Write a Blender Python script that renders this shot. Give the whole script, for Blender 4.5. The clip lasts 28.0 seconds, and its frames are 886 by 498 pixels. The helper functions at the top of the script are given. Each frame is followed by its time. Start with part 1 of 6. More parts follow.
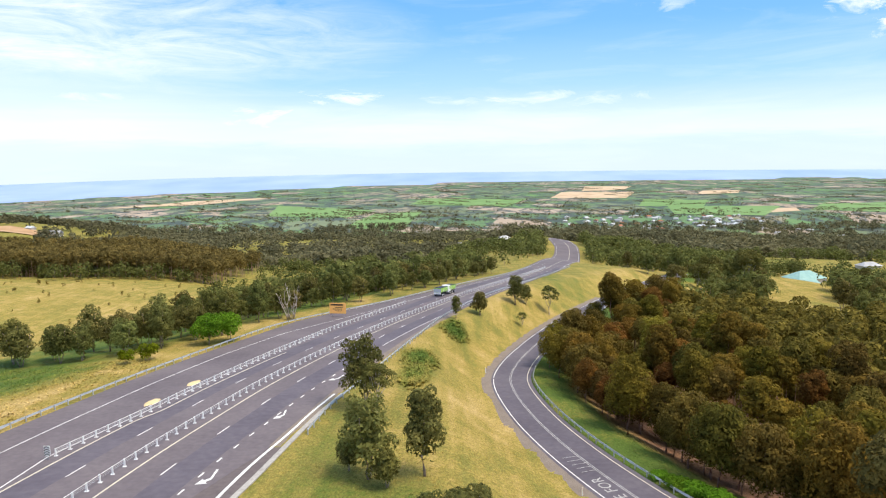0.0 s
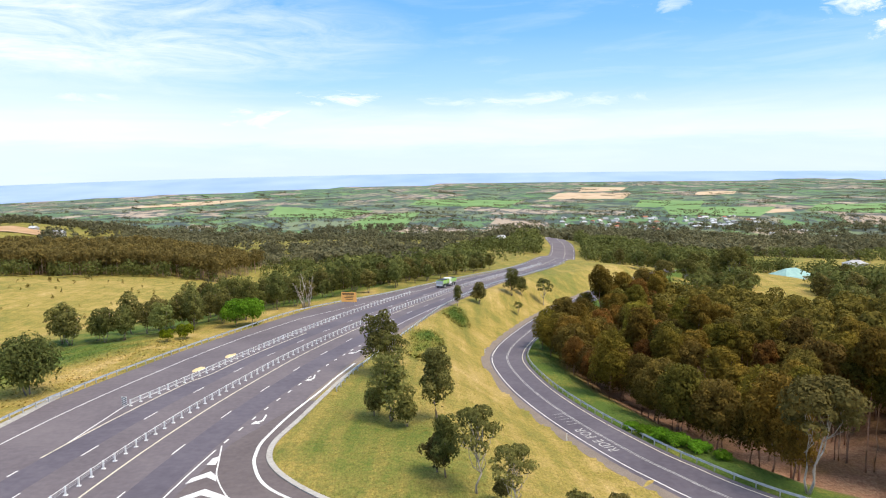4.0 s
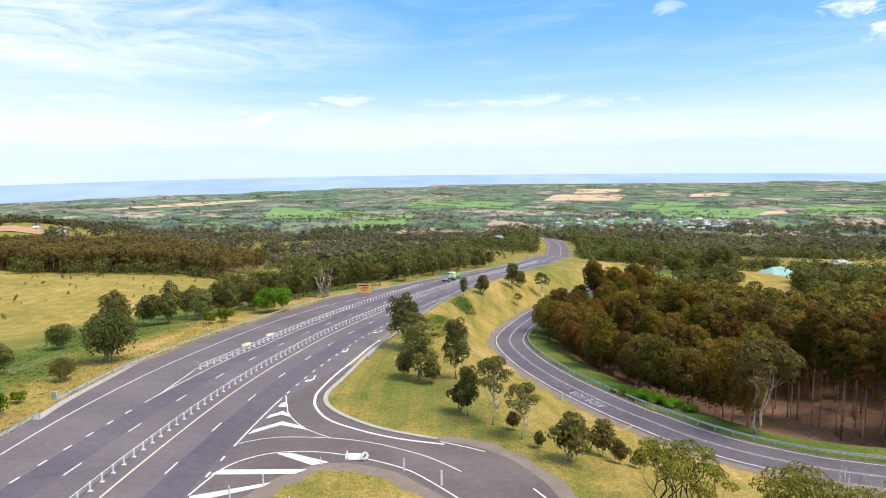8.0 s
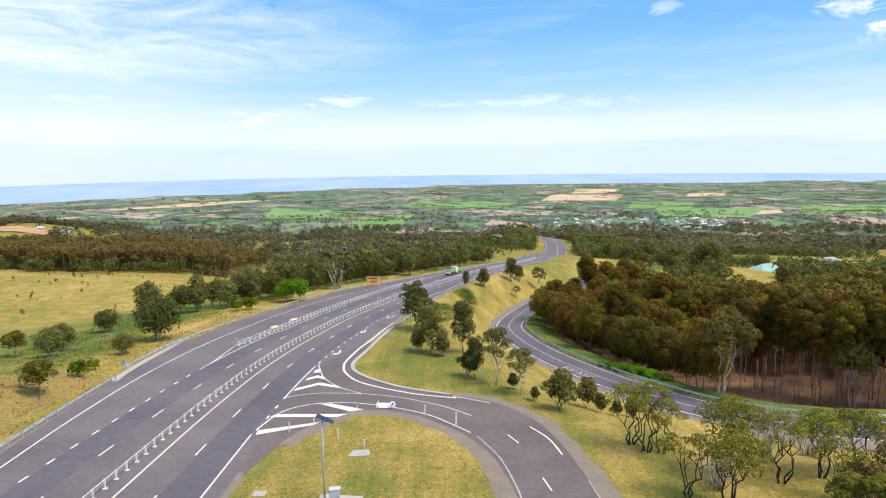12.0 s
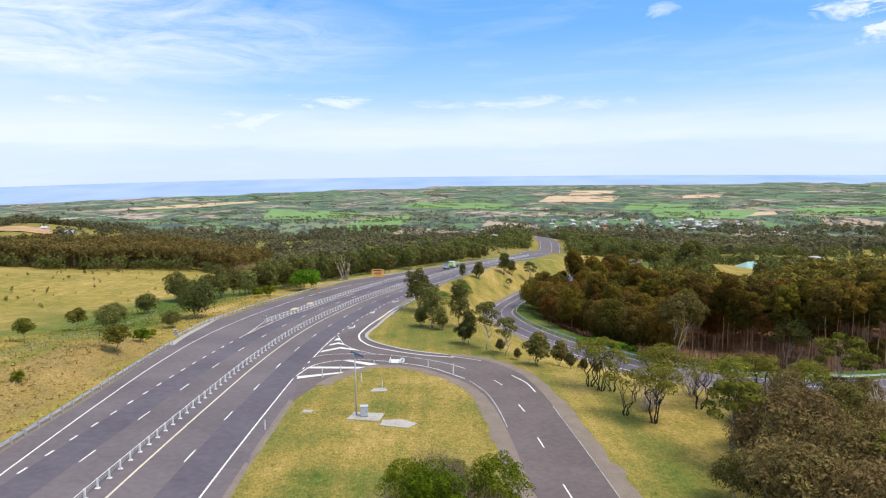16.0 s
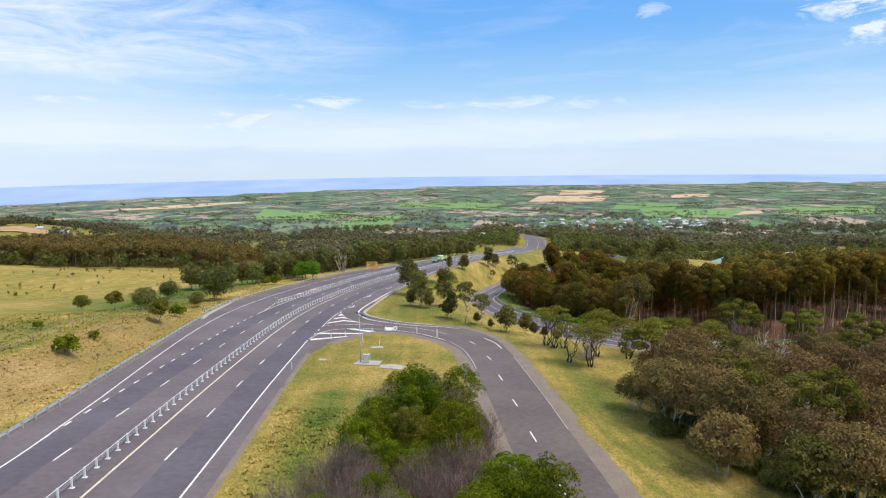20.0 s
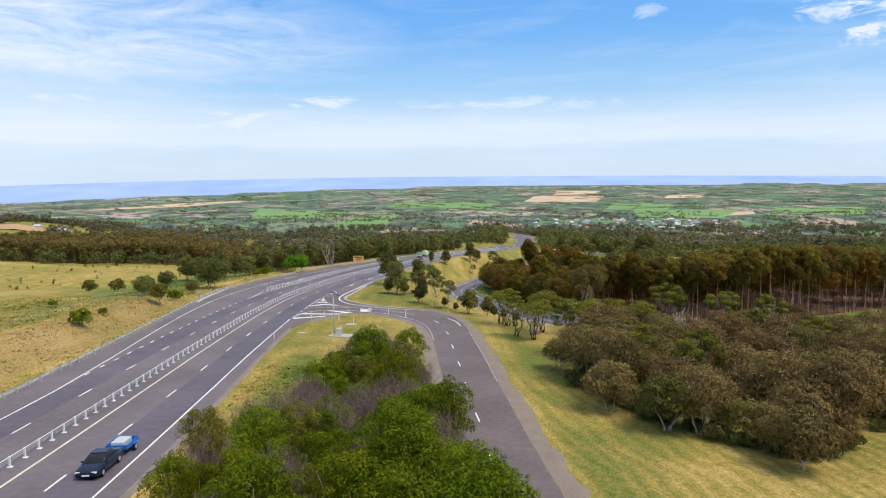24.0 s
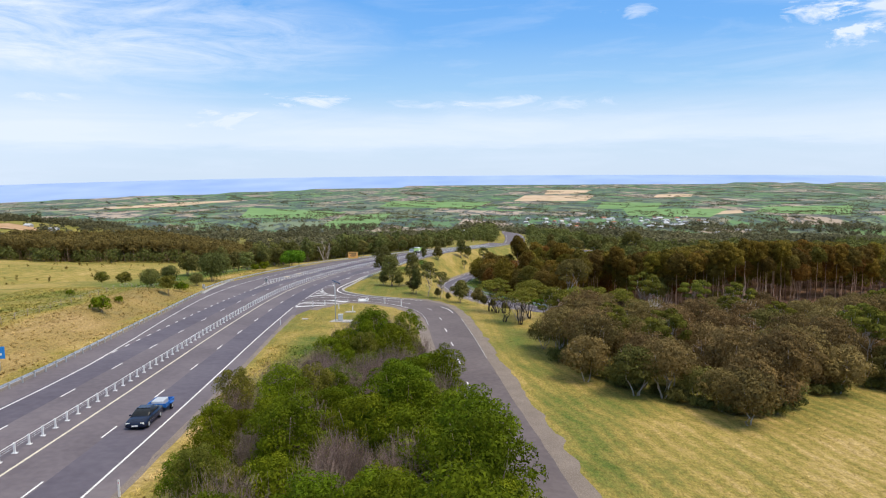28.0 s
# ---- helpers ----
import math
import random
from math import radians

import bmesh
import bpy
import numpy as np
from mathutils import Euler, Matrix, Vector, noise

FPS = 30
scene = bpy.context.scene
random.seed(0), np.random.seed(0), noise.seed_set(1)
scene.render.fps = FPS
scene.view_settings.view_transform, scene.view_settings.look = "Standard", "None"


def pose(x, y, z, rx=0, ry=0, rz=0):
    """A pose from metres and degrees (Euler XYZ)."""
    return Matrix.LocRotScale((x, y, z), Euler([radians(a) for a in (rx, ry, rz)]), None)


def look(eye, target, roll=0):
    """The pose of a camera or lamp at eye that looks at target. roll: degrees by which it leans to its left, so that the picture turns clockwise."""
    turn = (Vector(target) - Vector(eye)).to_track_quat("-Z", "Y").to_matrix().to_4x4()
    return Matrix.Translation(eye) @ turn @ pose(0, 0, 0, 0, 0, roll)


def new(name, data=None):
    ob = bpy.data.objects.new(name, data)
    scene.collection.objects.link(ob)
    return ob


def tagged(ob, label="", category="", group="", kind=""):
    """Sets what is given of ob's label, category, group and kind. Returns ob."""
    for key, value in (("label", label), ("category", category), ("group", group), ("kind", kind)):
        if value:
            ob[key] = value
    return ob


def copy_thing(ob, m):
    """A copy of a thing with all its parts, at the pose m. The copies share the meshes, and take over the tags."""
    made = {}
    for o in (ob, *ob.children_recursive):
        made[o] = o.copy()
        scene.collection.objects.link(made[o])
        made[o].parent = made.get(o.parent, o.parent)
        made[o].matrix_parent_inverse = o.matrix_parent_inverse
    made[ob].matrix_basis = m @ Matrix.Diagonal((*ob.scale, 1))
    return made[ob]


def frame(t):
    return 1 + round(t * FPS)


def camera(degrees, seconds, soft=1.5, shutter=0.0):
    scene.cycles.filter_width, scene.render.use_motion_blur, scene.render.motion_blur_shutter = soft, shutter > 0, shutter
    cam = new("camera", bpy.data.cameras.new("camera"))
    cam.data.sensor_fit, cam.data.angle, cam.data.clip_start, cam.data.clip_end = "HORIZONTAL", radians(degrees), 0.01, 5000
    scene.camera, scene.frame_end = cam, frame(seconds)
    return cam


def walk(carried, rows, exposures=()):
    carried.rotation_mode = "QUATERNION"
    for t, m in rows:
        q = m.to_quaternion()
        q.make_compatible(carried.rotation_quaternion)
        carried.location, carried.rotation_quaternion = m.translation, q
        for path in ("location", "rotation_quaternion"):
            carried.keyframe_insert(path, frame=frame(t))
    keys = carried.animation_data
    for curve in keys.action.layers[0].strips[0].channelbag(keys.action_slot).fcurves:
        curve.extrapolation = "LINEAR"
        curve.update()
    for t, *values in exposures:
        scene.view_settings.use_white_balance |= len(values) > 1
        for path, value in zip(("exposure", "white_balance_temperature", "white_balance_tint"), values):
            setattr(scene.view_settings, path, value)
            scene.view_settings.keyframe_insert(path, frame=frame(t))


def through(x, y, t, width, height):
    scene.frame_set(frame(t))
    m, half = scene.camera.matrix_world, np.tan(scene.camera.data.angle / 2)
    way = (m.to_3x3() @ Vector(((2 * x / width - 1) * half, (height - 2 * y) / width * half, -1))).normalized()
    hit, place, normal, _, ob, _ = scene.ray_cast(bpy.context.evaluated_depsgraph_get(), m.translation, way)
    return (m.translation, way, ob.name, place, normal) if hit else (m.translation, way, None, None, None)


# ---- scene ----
cam = camera(68.3, 28.0, soft=1.15)
PATH = [
    (0, (3.876, -17.487, 35.613), (3.863, -15.503, 35.363), -0.8),
    (0.5, (3.886, -18.914, 35.54), (3.874, -16.929, 35.29), -0.8),
    (1, (3.925, -20.401, 35.476), (3.913, -18.416, 35.226), -0.8),
    (1.5, (3.864, -22.015, 35.48), (3.853, -20.03, 35.232), -0.8),
    (2, (3.78, -23.803, 35.466), (3.768, -21.819, 35.218), -0.8),
    (2.5, (3.587, -25.614, 35.454), (3.576, -23.629, 35.206), -0.8),
    (3, (3.416, -27.64, 35.446), (3.406, -25.655, 35.199), -0.8),
    (3.5, (3.03, -29.887, 35.432), (3.023, -27.902, 35.185), -0.8),
    (5.5, (1.281, -39.537, 35.75), (1.279, -37.553, 35.505), -0.7),
    (6, (0.929, -41.756, 35.756), (0.929, -39.771, 35.512), -0.7),
    (6.5, (0.58, -43.803, 35.732), (0.583, -41.818, 35.488), -0.7),
    (7, (0.129, -45.949, 35.834), (0.134, -43.964, 35.59), -0.7),
    (7.5, (-0.357, -47.816, 35.869), (-0.349, -45.83, 35.626), -0.6),
    (8, (-0.78, -49.576, 35.922), (-0.772, -47.59, 35.679), -0.6),
    (8.5, (-1.155, -51.19, 35.969), (-1.147, -49.205, 35.726), -0.6),
    (9, (-1.439, -52.951, 36.004), (-1.43, -50.965, 35.761), -0.6),
    (9.5, (-1.637, -54.66, 36.064), (-1.626, -52.675, 35.821), -0.6),
    (10, (-1.836, -56.469, 36.08), (-1.823, -54.483, 35.838), -0.6),
    (10.5, (-2.076, -58.354, 36.068), (-2.061, -56.369, 35.826), -0.7),
    (11, (-2.298, -60.338, 36.083), (-2.282, -58.353, 35.841), -0.7),
    (11.5, (-2.512, -62.362, 36.102), (-2.496, -60.376, 35.861), -0.7),
    (12, (-2.657, -64.321, 36.107), (-2.643, -62.336, 35.865), -0.7),
    (12.5, (-2.785, -66.468, 36.131), (-2.769, -64.482, 35.89), -0.7),
    (14.5, (-3.05, -76.586, 36.253), (-3.032, -74.601, 36.014), -0.7),
    (15, (-3.108, -78.809, 36.233), (-3.089, -76.823, 35.995), -0.6),
    (15.5, (-3.194, -81.197, 36.231), (-3.174, -79.211, 35.993), -0.6),
    (16, (-3.202, -83.8, 36.209), (-3.18, -81.814, 35.971), -0.6),
    (16.5, (-3.239, -86.414, 36.201), (-3.212, -84.429, 35.962), -0.5),
    (17, (-3.321, -89.239, 36.193), (-3.281, -87.253, 35.955), -0.6),
    (17.5, (-3.421, -91.969, 36.134), (-3.38, -89.984, 35.896), -0.6),
    (18, (-3.433, -94.737, 36.093), (-3.391, -92.752, 35.855), -0.6),
    (18.5, (-3.399, -97.631, 36.087), (-3.354, -95.645, 35.849), -0.7),
    (19, (-3.273, -100.457, 36.313), (-3.226, -98.472, 36.076), -0.7),
    (19.5, (-2.899, -103.128, 36.45), (-2.851, -101.142, 36.214), -0.7),
    (20, (-2.382, -105.568, 36.502), (-2.334, -103.583, 36.264), -0.7),
    (20.5, (-1.668, -107.924, 36.582), (-1.62, -105.939, 36.343), -0.7),
    (21, (-0.873, -110.149, 36.531), (-0.825, -108.164, 36.292), -0.7),
    (21.5, (-0.094, -112.171, 36.431), (-0.047, -110.186, 36.193), -0.7),
    (23.5, (2.448, -118.99, 36.293), (2.503, -117.006, 36.054), -0.5),
    (24, (2.83, -120.684, 36.262), (2.889, -118.699, 36.024), -0.5),
    (24.5, (3.083, -122.203, 36.262), (3.146, -120.218, 36.023), -0.5),
    (25, (3.202, -123.677, 36.187), (3.269, -121.692, 35.949), -0.5),
    (25.5, (3.215, -125.097, 36.058), (3.285, -123.112, 35.82), -0.5),
    (26, (3.263, -126.338, 35.911), (3.334, -124.354, 35.673), -0.5),
    (26.5, (3.11, -127.507, 35.853), (3.179, -125.522, 35.615), -0.5),
    (27, (2.86, -128.515, 35.873), (2.932, -126.531, 35.634), -0.5),
    (27.5, (2.413, -129.114, 35.915), (2.494, -127.129, 35.677), -0.5),
    (28, (2.062, -129.354, 35.87), (2.149, -127.37, 35.63), -0.5),
]
walk(cam, [(t, look(eye, target, roll)) for t, eye, target, roll in PATH], exposures=[(0, 0.42, 6450, 10), (12, 0.36, 6400, 10), (17, 0.2, 6350, 10), (28, 0.12, 6300, 10)])

# ---- world and light ----
world = bpy.data.worlds.new("sky")
scene.world = world
world.use_nodes = True
wt = world.node_tree
wt.nodes.clear()
SUN_UP, SUN_TURN = radians(60), radians(118)


def wnode(kind, **keys):
    n = wt.nodes.new(kind)
    for k, v in keys.items():
        n.inputs[k].default_value = v
    return n


sky = wt.nodes.new("ShaderNodeTexSky")
sky.sky_type = "NISHITA"
sky.sun_disc = False
sky.sun_elevation, sky.sun_rotation = SUN_UP, SUN_TURN
sky.altitude, sky.air_density, sky.dust_density, sky.ozone_density = 200, 1.0, 0.25, 3.0
co = wt.nodes.new("ShaderNodeTexCoord")
sep = wt.nodes.new("ShaderNodeSeparateXYZ")
wt.links.new(co.outputs["Generated"], sep.inputs[0])
def wmath(op, a, b=0.0, clamp=False):
    n = wt.nodes.new("ShaderNodeMath")
    n.operation, n.use_clamp = op, clamp
    for k, v in enumerate((a, b)):
        if isinstance(v, (int, float)):
            n.inputs[k].default_value = v
        else:
            wt.links.new(v, n.inputs[k])
    return n.outputs[0]


def wramp(src, stops):
    r = wt.nodes.new("ShaderNodeValToRGB")
    el = r.color_ramp.elements
    el[0].position, el[0].color = stops[0][0], (*stops[0][1], 1)
    el[1].position, el[1].color = stops[-1][0], (*stops[-1][1], 1)
    for p, c in stops[1:-1]:
        q = el.new(p)
        q.color = (*c, 1)
    wt.links.new(src, r.inputs[0])
    return r.outputs[0]


def wnoise(scale, stretch, detail=8.0, rough=0.6, shift=(0, 0, 0), bend=0.4, turn=0.0):
    m = wt.nodes.new("ShaderNodeMapping")
    m.inputs["Scale"].default_value, m.inputs["Location"].default_value = stretch, shift
    m.inputs["Rotation"].default_value = (0, turn, 0)
    wt.links.new(co.outputs["Generated"], m.inputs["Vector"])
    n = wnode("ShaderNodeTexNoise", Scale=scale, Detail=detail, Roughness=rough, Distortion=bend)
    wt.links.new(m.outputs[0], n.inputs["Vector"])
    return n.outputs["Fac"]


ahead, up = wmath("DIVIDE", sep.outputs["X"], sep.outputs["Y"]), sep.outputs["Z"]


def spot(u, z, a, b):
    """1 in the middle of a stretch of sky, 0 at its rim."""
    p, q = wmath("DIVIDE", wmath("SUBTRACT", ahead, u), a), wmath("DIVIDE", wmath("SUBTRACT", up, z), b)
    return wmath("SUBTRACT", 1.0, wmath("ADD", wmath("MULTIPLY", p, p), wmath("MULTIPLY", q, q)), True)


# High cloud: a broad wispy sheet, small torn puffs, and a bank low over the sea.
streak, curl, fluff = wnoise(1.9, (2.2, 2.2, 15.0), shift=(0.35, 0, 0.3)), wnoise(5.0, (1.5, 1.5, 7.0), 10, 0.68, (2, 0, 1), 0.8, 0.12), wnoise(11.0, (1.0, 1.0, 3.4), 10, 0.66, (1, 3, 0), 0.9, 0.15)
cover_sky = wmath("MULTIPLY", wmath("SUBTRACT", streak, 0.5, True), 0.9)
wisp = wmath("MULTIPLY", spot(-0.52, 0.19, 0.52, 0.085), wmath("ADD", wmath("MULTIPLY", wmath("SUBTRACT", curl, 0.36), 2.2), 0.12), True)
cover_sky = wmath("ADD", cover_sky, wisp)
cover_sky = wmath("ADD", cover_sky, wmath("MULTIPLY", spot(-0.75, 0.12, 0.5, 0.16), 0.35))
for u, z, a, b, g in ((-0.163, 0.104, 0.075, 0.012, 2.6), (-0.285, 0.077, 0.06, 0.016, 2.0), (0.60, 0.196, 0.085, 0.02, 2.6), (0.72, 0.182, 0.12, 0.022, 2.6), (0.68, 0.163, 0.07, 0.016, 2.2), (0.33, 0.222, 0.07, 0.014, 1.6), (0.2, 0.098, 0.16, 0.011, 1.3),
                      (0.02, 0.098, 0.07, 0.009, 1.1), (-0.5, 0.098, 0.1, 0.008, 1.0)):
    torn = wmath("MULTIPLY", wmath("ADD", wmath("MULTIPLY", wmath("POWER", spot(u, z, a * 1.25, b * 1.5), 0.5), 0.42), wmath("SUBTRACT", fluff, 0.85)), g * 2.6, True)
    cover_sky = wmath("ADD", cover_sky, wmath("MULTIPLY", torn, 0.85))
ragged = wmath("ADD", up, wmath("MULTIPLY", wmath("SUBTRACT", wnoise(2.4, (1.6, 1.6, 14.0), 8, 0.62, (5, 0, 2)), 0.5), 0.05))
bank = wramp(ragged, [(0.0, (0.3,) * 3), (0.03, (0.34,) * 3), (0.042, (0.82,) * 3), (0.065, (0.7,) * 3), (0.09, (0.36,) * 3), (0.12, (0.16,) * 3), (0.2, (0.04,) * 3), (0.3, (0.02,) * 3)])
cover_sky = wmath("ADD", cover_sky, bank, True)
mix = wt.nodes.new("ShaderNodeMix")
mix.data_type = "RGBA"
mix.inputs["B"].default_value = (9.15, 10.1, 11.6, 1)
wt.links.new(cover_sky, mix.inputs["Factor"])
# Thin bright haze over the blue: palest at the horizon, bluest a hand above it, milky again towards the sun.
haze = wramp(up, [(0.0, (0.66, 0.82, 1.0)), (0.06, (0.57, 0.79, 1.0)), (0.12, (0.33, 0.66, 1.03)), (0.2, (0.18, 0.51, 1.04)), (0.3, (0.13, 0.43, 1.0)), (0.55, (0.5, 0.7, 1.0)), (1.0, (0.95, 0.98, 1.0))])
gain = wt.nodes.new("ShaderNodeVectorMath")
gain.operation = "SCALE"
gain.inputs["Scale"].default_value = 10.6
wt.links.new(haze, gain.inputs[0])
base_sky = wt.nodes.new("ShaderNodeMix")
base_sky.data_type = "RGBA"
base_sky.inputs["Factor"].default_value = 0.85
wt.links.new(sky.outputs[0], base_sky.inputs["A"])
wt.links.new(gain.outputs[0], base_sky.inputs["B"])
wt.links.new(base_sky.outputs["Result"], mix.inputs["A"])
bg = wnode("ShaderNodeBackground", Strength=0.082)
wt.links.new(mix.outputs["Result"], bg.inputs[0])
wo = wt.nodes.new("ShaderNodeOutputWorld")
wt.links.new(bg.outputs[0], wo.inputs[0])

sun_data = bpy.data.lights.new("sun", "SUN")
sun_data.energy, sun_data.angle, sun_data.color = 3.3, radians(26), (1.0, 0.865, 0.7)
sun = new("sun", sun_data)
sun.matrix_world = look((0, 0, 0), (-math.sin(SUN_TURN) * math.cos(SUN_UP), -math.cos(SUN_TURN) * math.cos(SUN_UP), -math.sin(SUN_UP)))


# ---- materials ----
def material(name, stops, rough=0.8, scale=4.0, big=0.25, bump=0.2, metal=0.0, spread=0.0, detail=6.0, stain=0.35, coords="Object"):
    """A surface whose colour runs through stops by fine noise, with a second, larger noise for stains; spread: hue change from object to object."""
    m = bpy.data.materials.new(name)
    m.use_nodes = True
    t = m.node_tree
    b = t.nodes["Principled BSDF"]
    b.inputs["Roughness"].default_value, b.inputs["Metallic"].default_value = rough, metal
    b.inputs["Specular IOR Level"].default_value = 0.3
    c = t.nodes.new("ShaderNodeTexCoord")
    n1 = t.nodes.new("ShaderNodeTexNoise")
    n1.inputs["Scale"].default_value, n1.inputs["Detail"].default_value = scale, detail
    n2 = t.nodes.new("ShaderNodeTexNoise")
    n2.inputs["Scale"].default_value, n2.inputs["Detail"].default_value = scale * big, 3
    for n in (n1, n2):
        t.links.new(c.outputs[coords], n.inputs["Vector"])
    f = t.nodes.new("ShaderNodeMix")
    f.inputs["Factor"].default_value = stain
    t.links.new(n1.outputs["Fac"], f.inputs["A"])
    t.links.new(n2.outputs["Fac"], f.inputs["B"])
    r = t.nodes.new("ShaderNodeValToRGB")
    el = r.color_ramp.elements
    lo, hi = 0.32, 0.68
    el[0].position, el[0].color = lo, (*stops[0], 1)
    el[1].position, el[1].color = hi, (*stops[-1], 1)
    for i, s in enumerate(stops[1:-1]):
        q = el.new(lo + (hi - lo) * (i + 1) / (len(stops) - 1))
        q.color = (*s, 1)
    t.links.new(f.outputs["Result"], r.inputs[0])
    out = r.outputs[0]
    if spread:
        oi = t.nodes.new("ShaderNodeObjectInfo")
        hs = t.nodes.new("ShaderNodeHueSaturation")
        mr = t.nodes.new("ShaderNodeMapRange")
        mr.inputs["To Min"].default_value, mr.inputs["To Max"].default_value = 0.5 - spread, 0.5 + spread
        t.links.new(oi.outputs["Random"], mr.inputs["Value"])
        t.links.new(mr.outputs[0], hs.inputs["Hue"])
        mv = t.nodes.new("ShaderNodeMath")
        mv.operation = "FRACT"
        ml = t.nodes.new("ShaderNodeMath")
        ml.operation = "MULTIPLY"
        ml.inputs[1].default_value = 7.3
        t.links.new(oi.outputs["Random"], ml.inputs[0])
        t.links.new(ml.outputs[0], mv.inputs[0])
        m2 = t.nodes.new("ShaderNodeMapRange")
        m2.inputs["To Min"].default_value, m2.inputs["To Max"].default_value = 0.72, 1.3
        t.links.new(mv.outputs[0], m2.inputs["Value"])
        t.links.new(m2.outputs[0], hs.inputs["Value"])
        t.links.new(out, hs.inputs["Color"])
        out = hs.outputs[0]
    t.links.new(out, b.inputs["Base Color"])
    if bump:
        bp = t.nodes.new("ShaderNodeBump")
        bp.inputs["Strength"].default_value, bp.inputs["Distance"].default_value = bump, 0.1
        t.links.new(n1.outputs["Fac"], bp.inputs["Height"])
        t.links.new(bp.outputs[0], b.inputs["Normal"])
    return m


def leaf_material(name, stops, spread=0.02, scale=0.6, through=0.36):
    """Foliage: colour varies from clump to clump, from leaf to leaf and from tree to tree, and some light comes through."""
    m = material(name, stops, rough=0.6, scale=scale, big=0.4, bump=0, spread=spread, stain=0.4)
    t = m.node_tree
    b = t.nodes["Principled BSDF"]
    b.inputs["Roughness"].default_value, b.inputs["Specular IOR Level"].default_value = 0.8, 0.06
    g = t.nodes.new("ShaderNodeNewGeometry")
    hs = t.nodes.new("ShaderNodeHueSaturation")
    mr = t.nodes.new("ShaderNodeMapRange")
    mr.inputs["To Min"].default_value, mr.inputs["To Max"].default_value = 0.66, 1.4
    t.links.new(g.outputs["Random Per Island"], mr.inputs["Value"])
    t.links.new(mr.outputs[0], hs.inputs["Value"])
    link = b.inputs["Base Color"].links[0]
    t.links.new(link.from_socket, hs.inputs["Color"])
    t.links.new(hs.outputs[0], b.inputs["Base Color"])
    tr = t.nodes.new("ShaderNodeBsdfTranslucent")
    t.links.new(hs.outputs[0], tr.inputs["Color"])
    ms = t.nodes.new("ShaderNodeMixShader")
    ms.inputs[0].default_value = through
    t.links.new(b.outputs[0], ms.inputs[1])
    t.links.new(tr.outputs[0], ms.inputs[2])
    t.links.new(ms.outputs[0], t.nodes["Material Output"].inputs[0])
    return m


ASPHALT = material("asphalt", [(0.108, 0.09, 0.1), (0.142, 0.12, 0.13), (0.178, 0.152, 0.158)], 0.85, 1.6, 0.06, 0.15, stain=0.6)
ASPHALT_WORN = material("worn asphalt", [(0.1, 0.081, 0.082), (0.131, 0.107, 0.107), (0.163, 0.136, 0.133)], 0.88, 1.6, 0.08, 0.15, stain=0.55)
ASPHALT_DARK = material("dark asphalt", [(0.082, 0.0711, 0.0895), (0.112, 0.0982, 0.12), (0.145, 0.128, 0.147)], 0.85, 1.2, 0.07, 0.15, stain=0.6)
GRAVEL = material("gravel", [(0.16, 0.128, 0.104), (0.215, 0.176, 0.145), (0.285, 0.235, 0.192)], 0.95, 9.0, 0.06, 0.6, stain=0.3, detail=10.0)
PAINT = material("road paint", [(0.55, 0.54, 0.52), (0.72, 0.71, 0.69), (0.8, 0.79, 0.77)], 0.7, 3, 0.2, 0.05)
PAINT_OLD = material("worn road paint", [(0.25, 0.24, 0.24), (0.42, 0.41, 0.4), (0.6, 0.59, 0.57)], 0.75, 2.5, 0.3, 0.05)
PAINT_CREAM = material("cream road paint", [(0.5, 0.46, 0.36), (0.62, 0.57, 0.45), (0.7, 0.65, 0.52)], 0.7, 3, 0.2, 0.05)
CONCRETE = material("concrete", [(0.3, 0.28, 0.255), (0.39, 0.37, 0.34), (0.48, 0.455, 0.42)], 0.9, 3, 0.2, 0.2)
GALV = material("galvanised steel", [(0.42, 0.44, 0.46), (0.52, 0.54, 0.56), (0.6, 0.62, 0.64)], 0.45, 2, 0.3, 0.05, metal=0.35)
WHITE = material("white paint", [(0.68, 0.68, 0.67), (0.78, 0.78, 0.77), (0.84, 0.84, 0.83)], 0.5, 4, 0.3, 0.02)
BLACK = material("black paint", [(0.015, 0.015, 0.017), (0.025, 0.025, 0.027)], 0.5, 4, 0.3, 0.02)
ORANGE = material("orange sign sheeting", [(0.9, 0.45, 0.12), (0.95, 0.52, 0.16)], 0.5, 3, 0.3, 0.0)
SAND = material("spilled sand", [(0.55, 0.42, 0.22), (0.68, 0.53, 0.29), (0.75, 0.6, 0.36)], 0.95, 4, 0.2, 0.3)
BARK = material("gum bark", [(0.16, 0.11, 0.085), (0.28, 0.21, 0.165), (0.42, 0.34, 0.28)], 0.85, 2.5, 0.3, 0.4)
BARK_RED = material("reddish bark", [(0.16, 0.085, 0.06), (0.27, 0.155, 0.11), (0.42, 0.29, 0.22)], 0.85, 1.2, 0.2, 0.4, spread=0.01)
BARK_TAN = material("tan bark", [(0.26, 0.15, 0.1), (0.42, 0.27, 0.19), (0.58, 0.42, 0.32)], 0.85, 0.8, 0.2, 0.3, spread=0.01)
BARK_PALE = material("pale bark", [(0.3, 0.25, 0.21), (0.46, 0.4, 0.35), (0.6, 0.55, 0.5)], 0.8, 2, 0.3, 0.3)
BARK_BURNT = material("charred bark", [(0.02, 0.016, 0.015), (0.05, 0.038, 0.035), (0.1, 0.075, 0.07)], 0.9, 3, 0.3, 0.4)
TWIG = material("grey twigs", [(0.115, 0.08, 0.066), (0.2, 0.148, 0.125), (0.31, 0.24, 0.21)], 0.9, 2, 0.3, 0.1, spread=0.02)
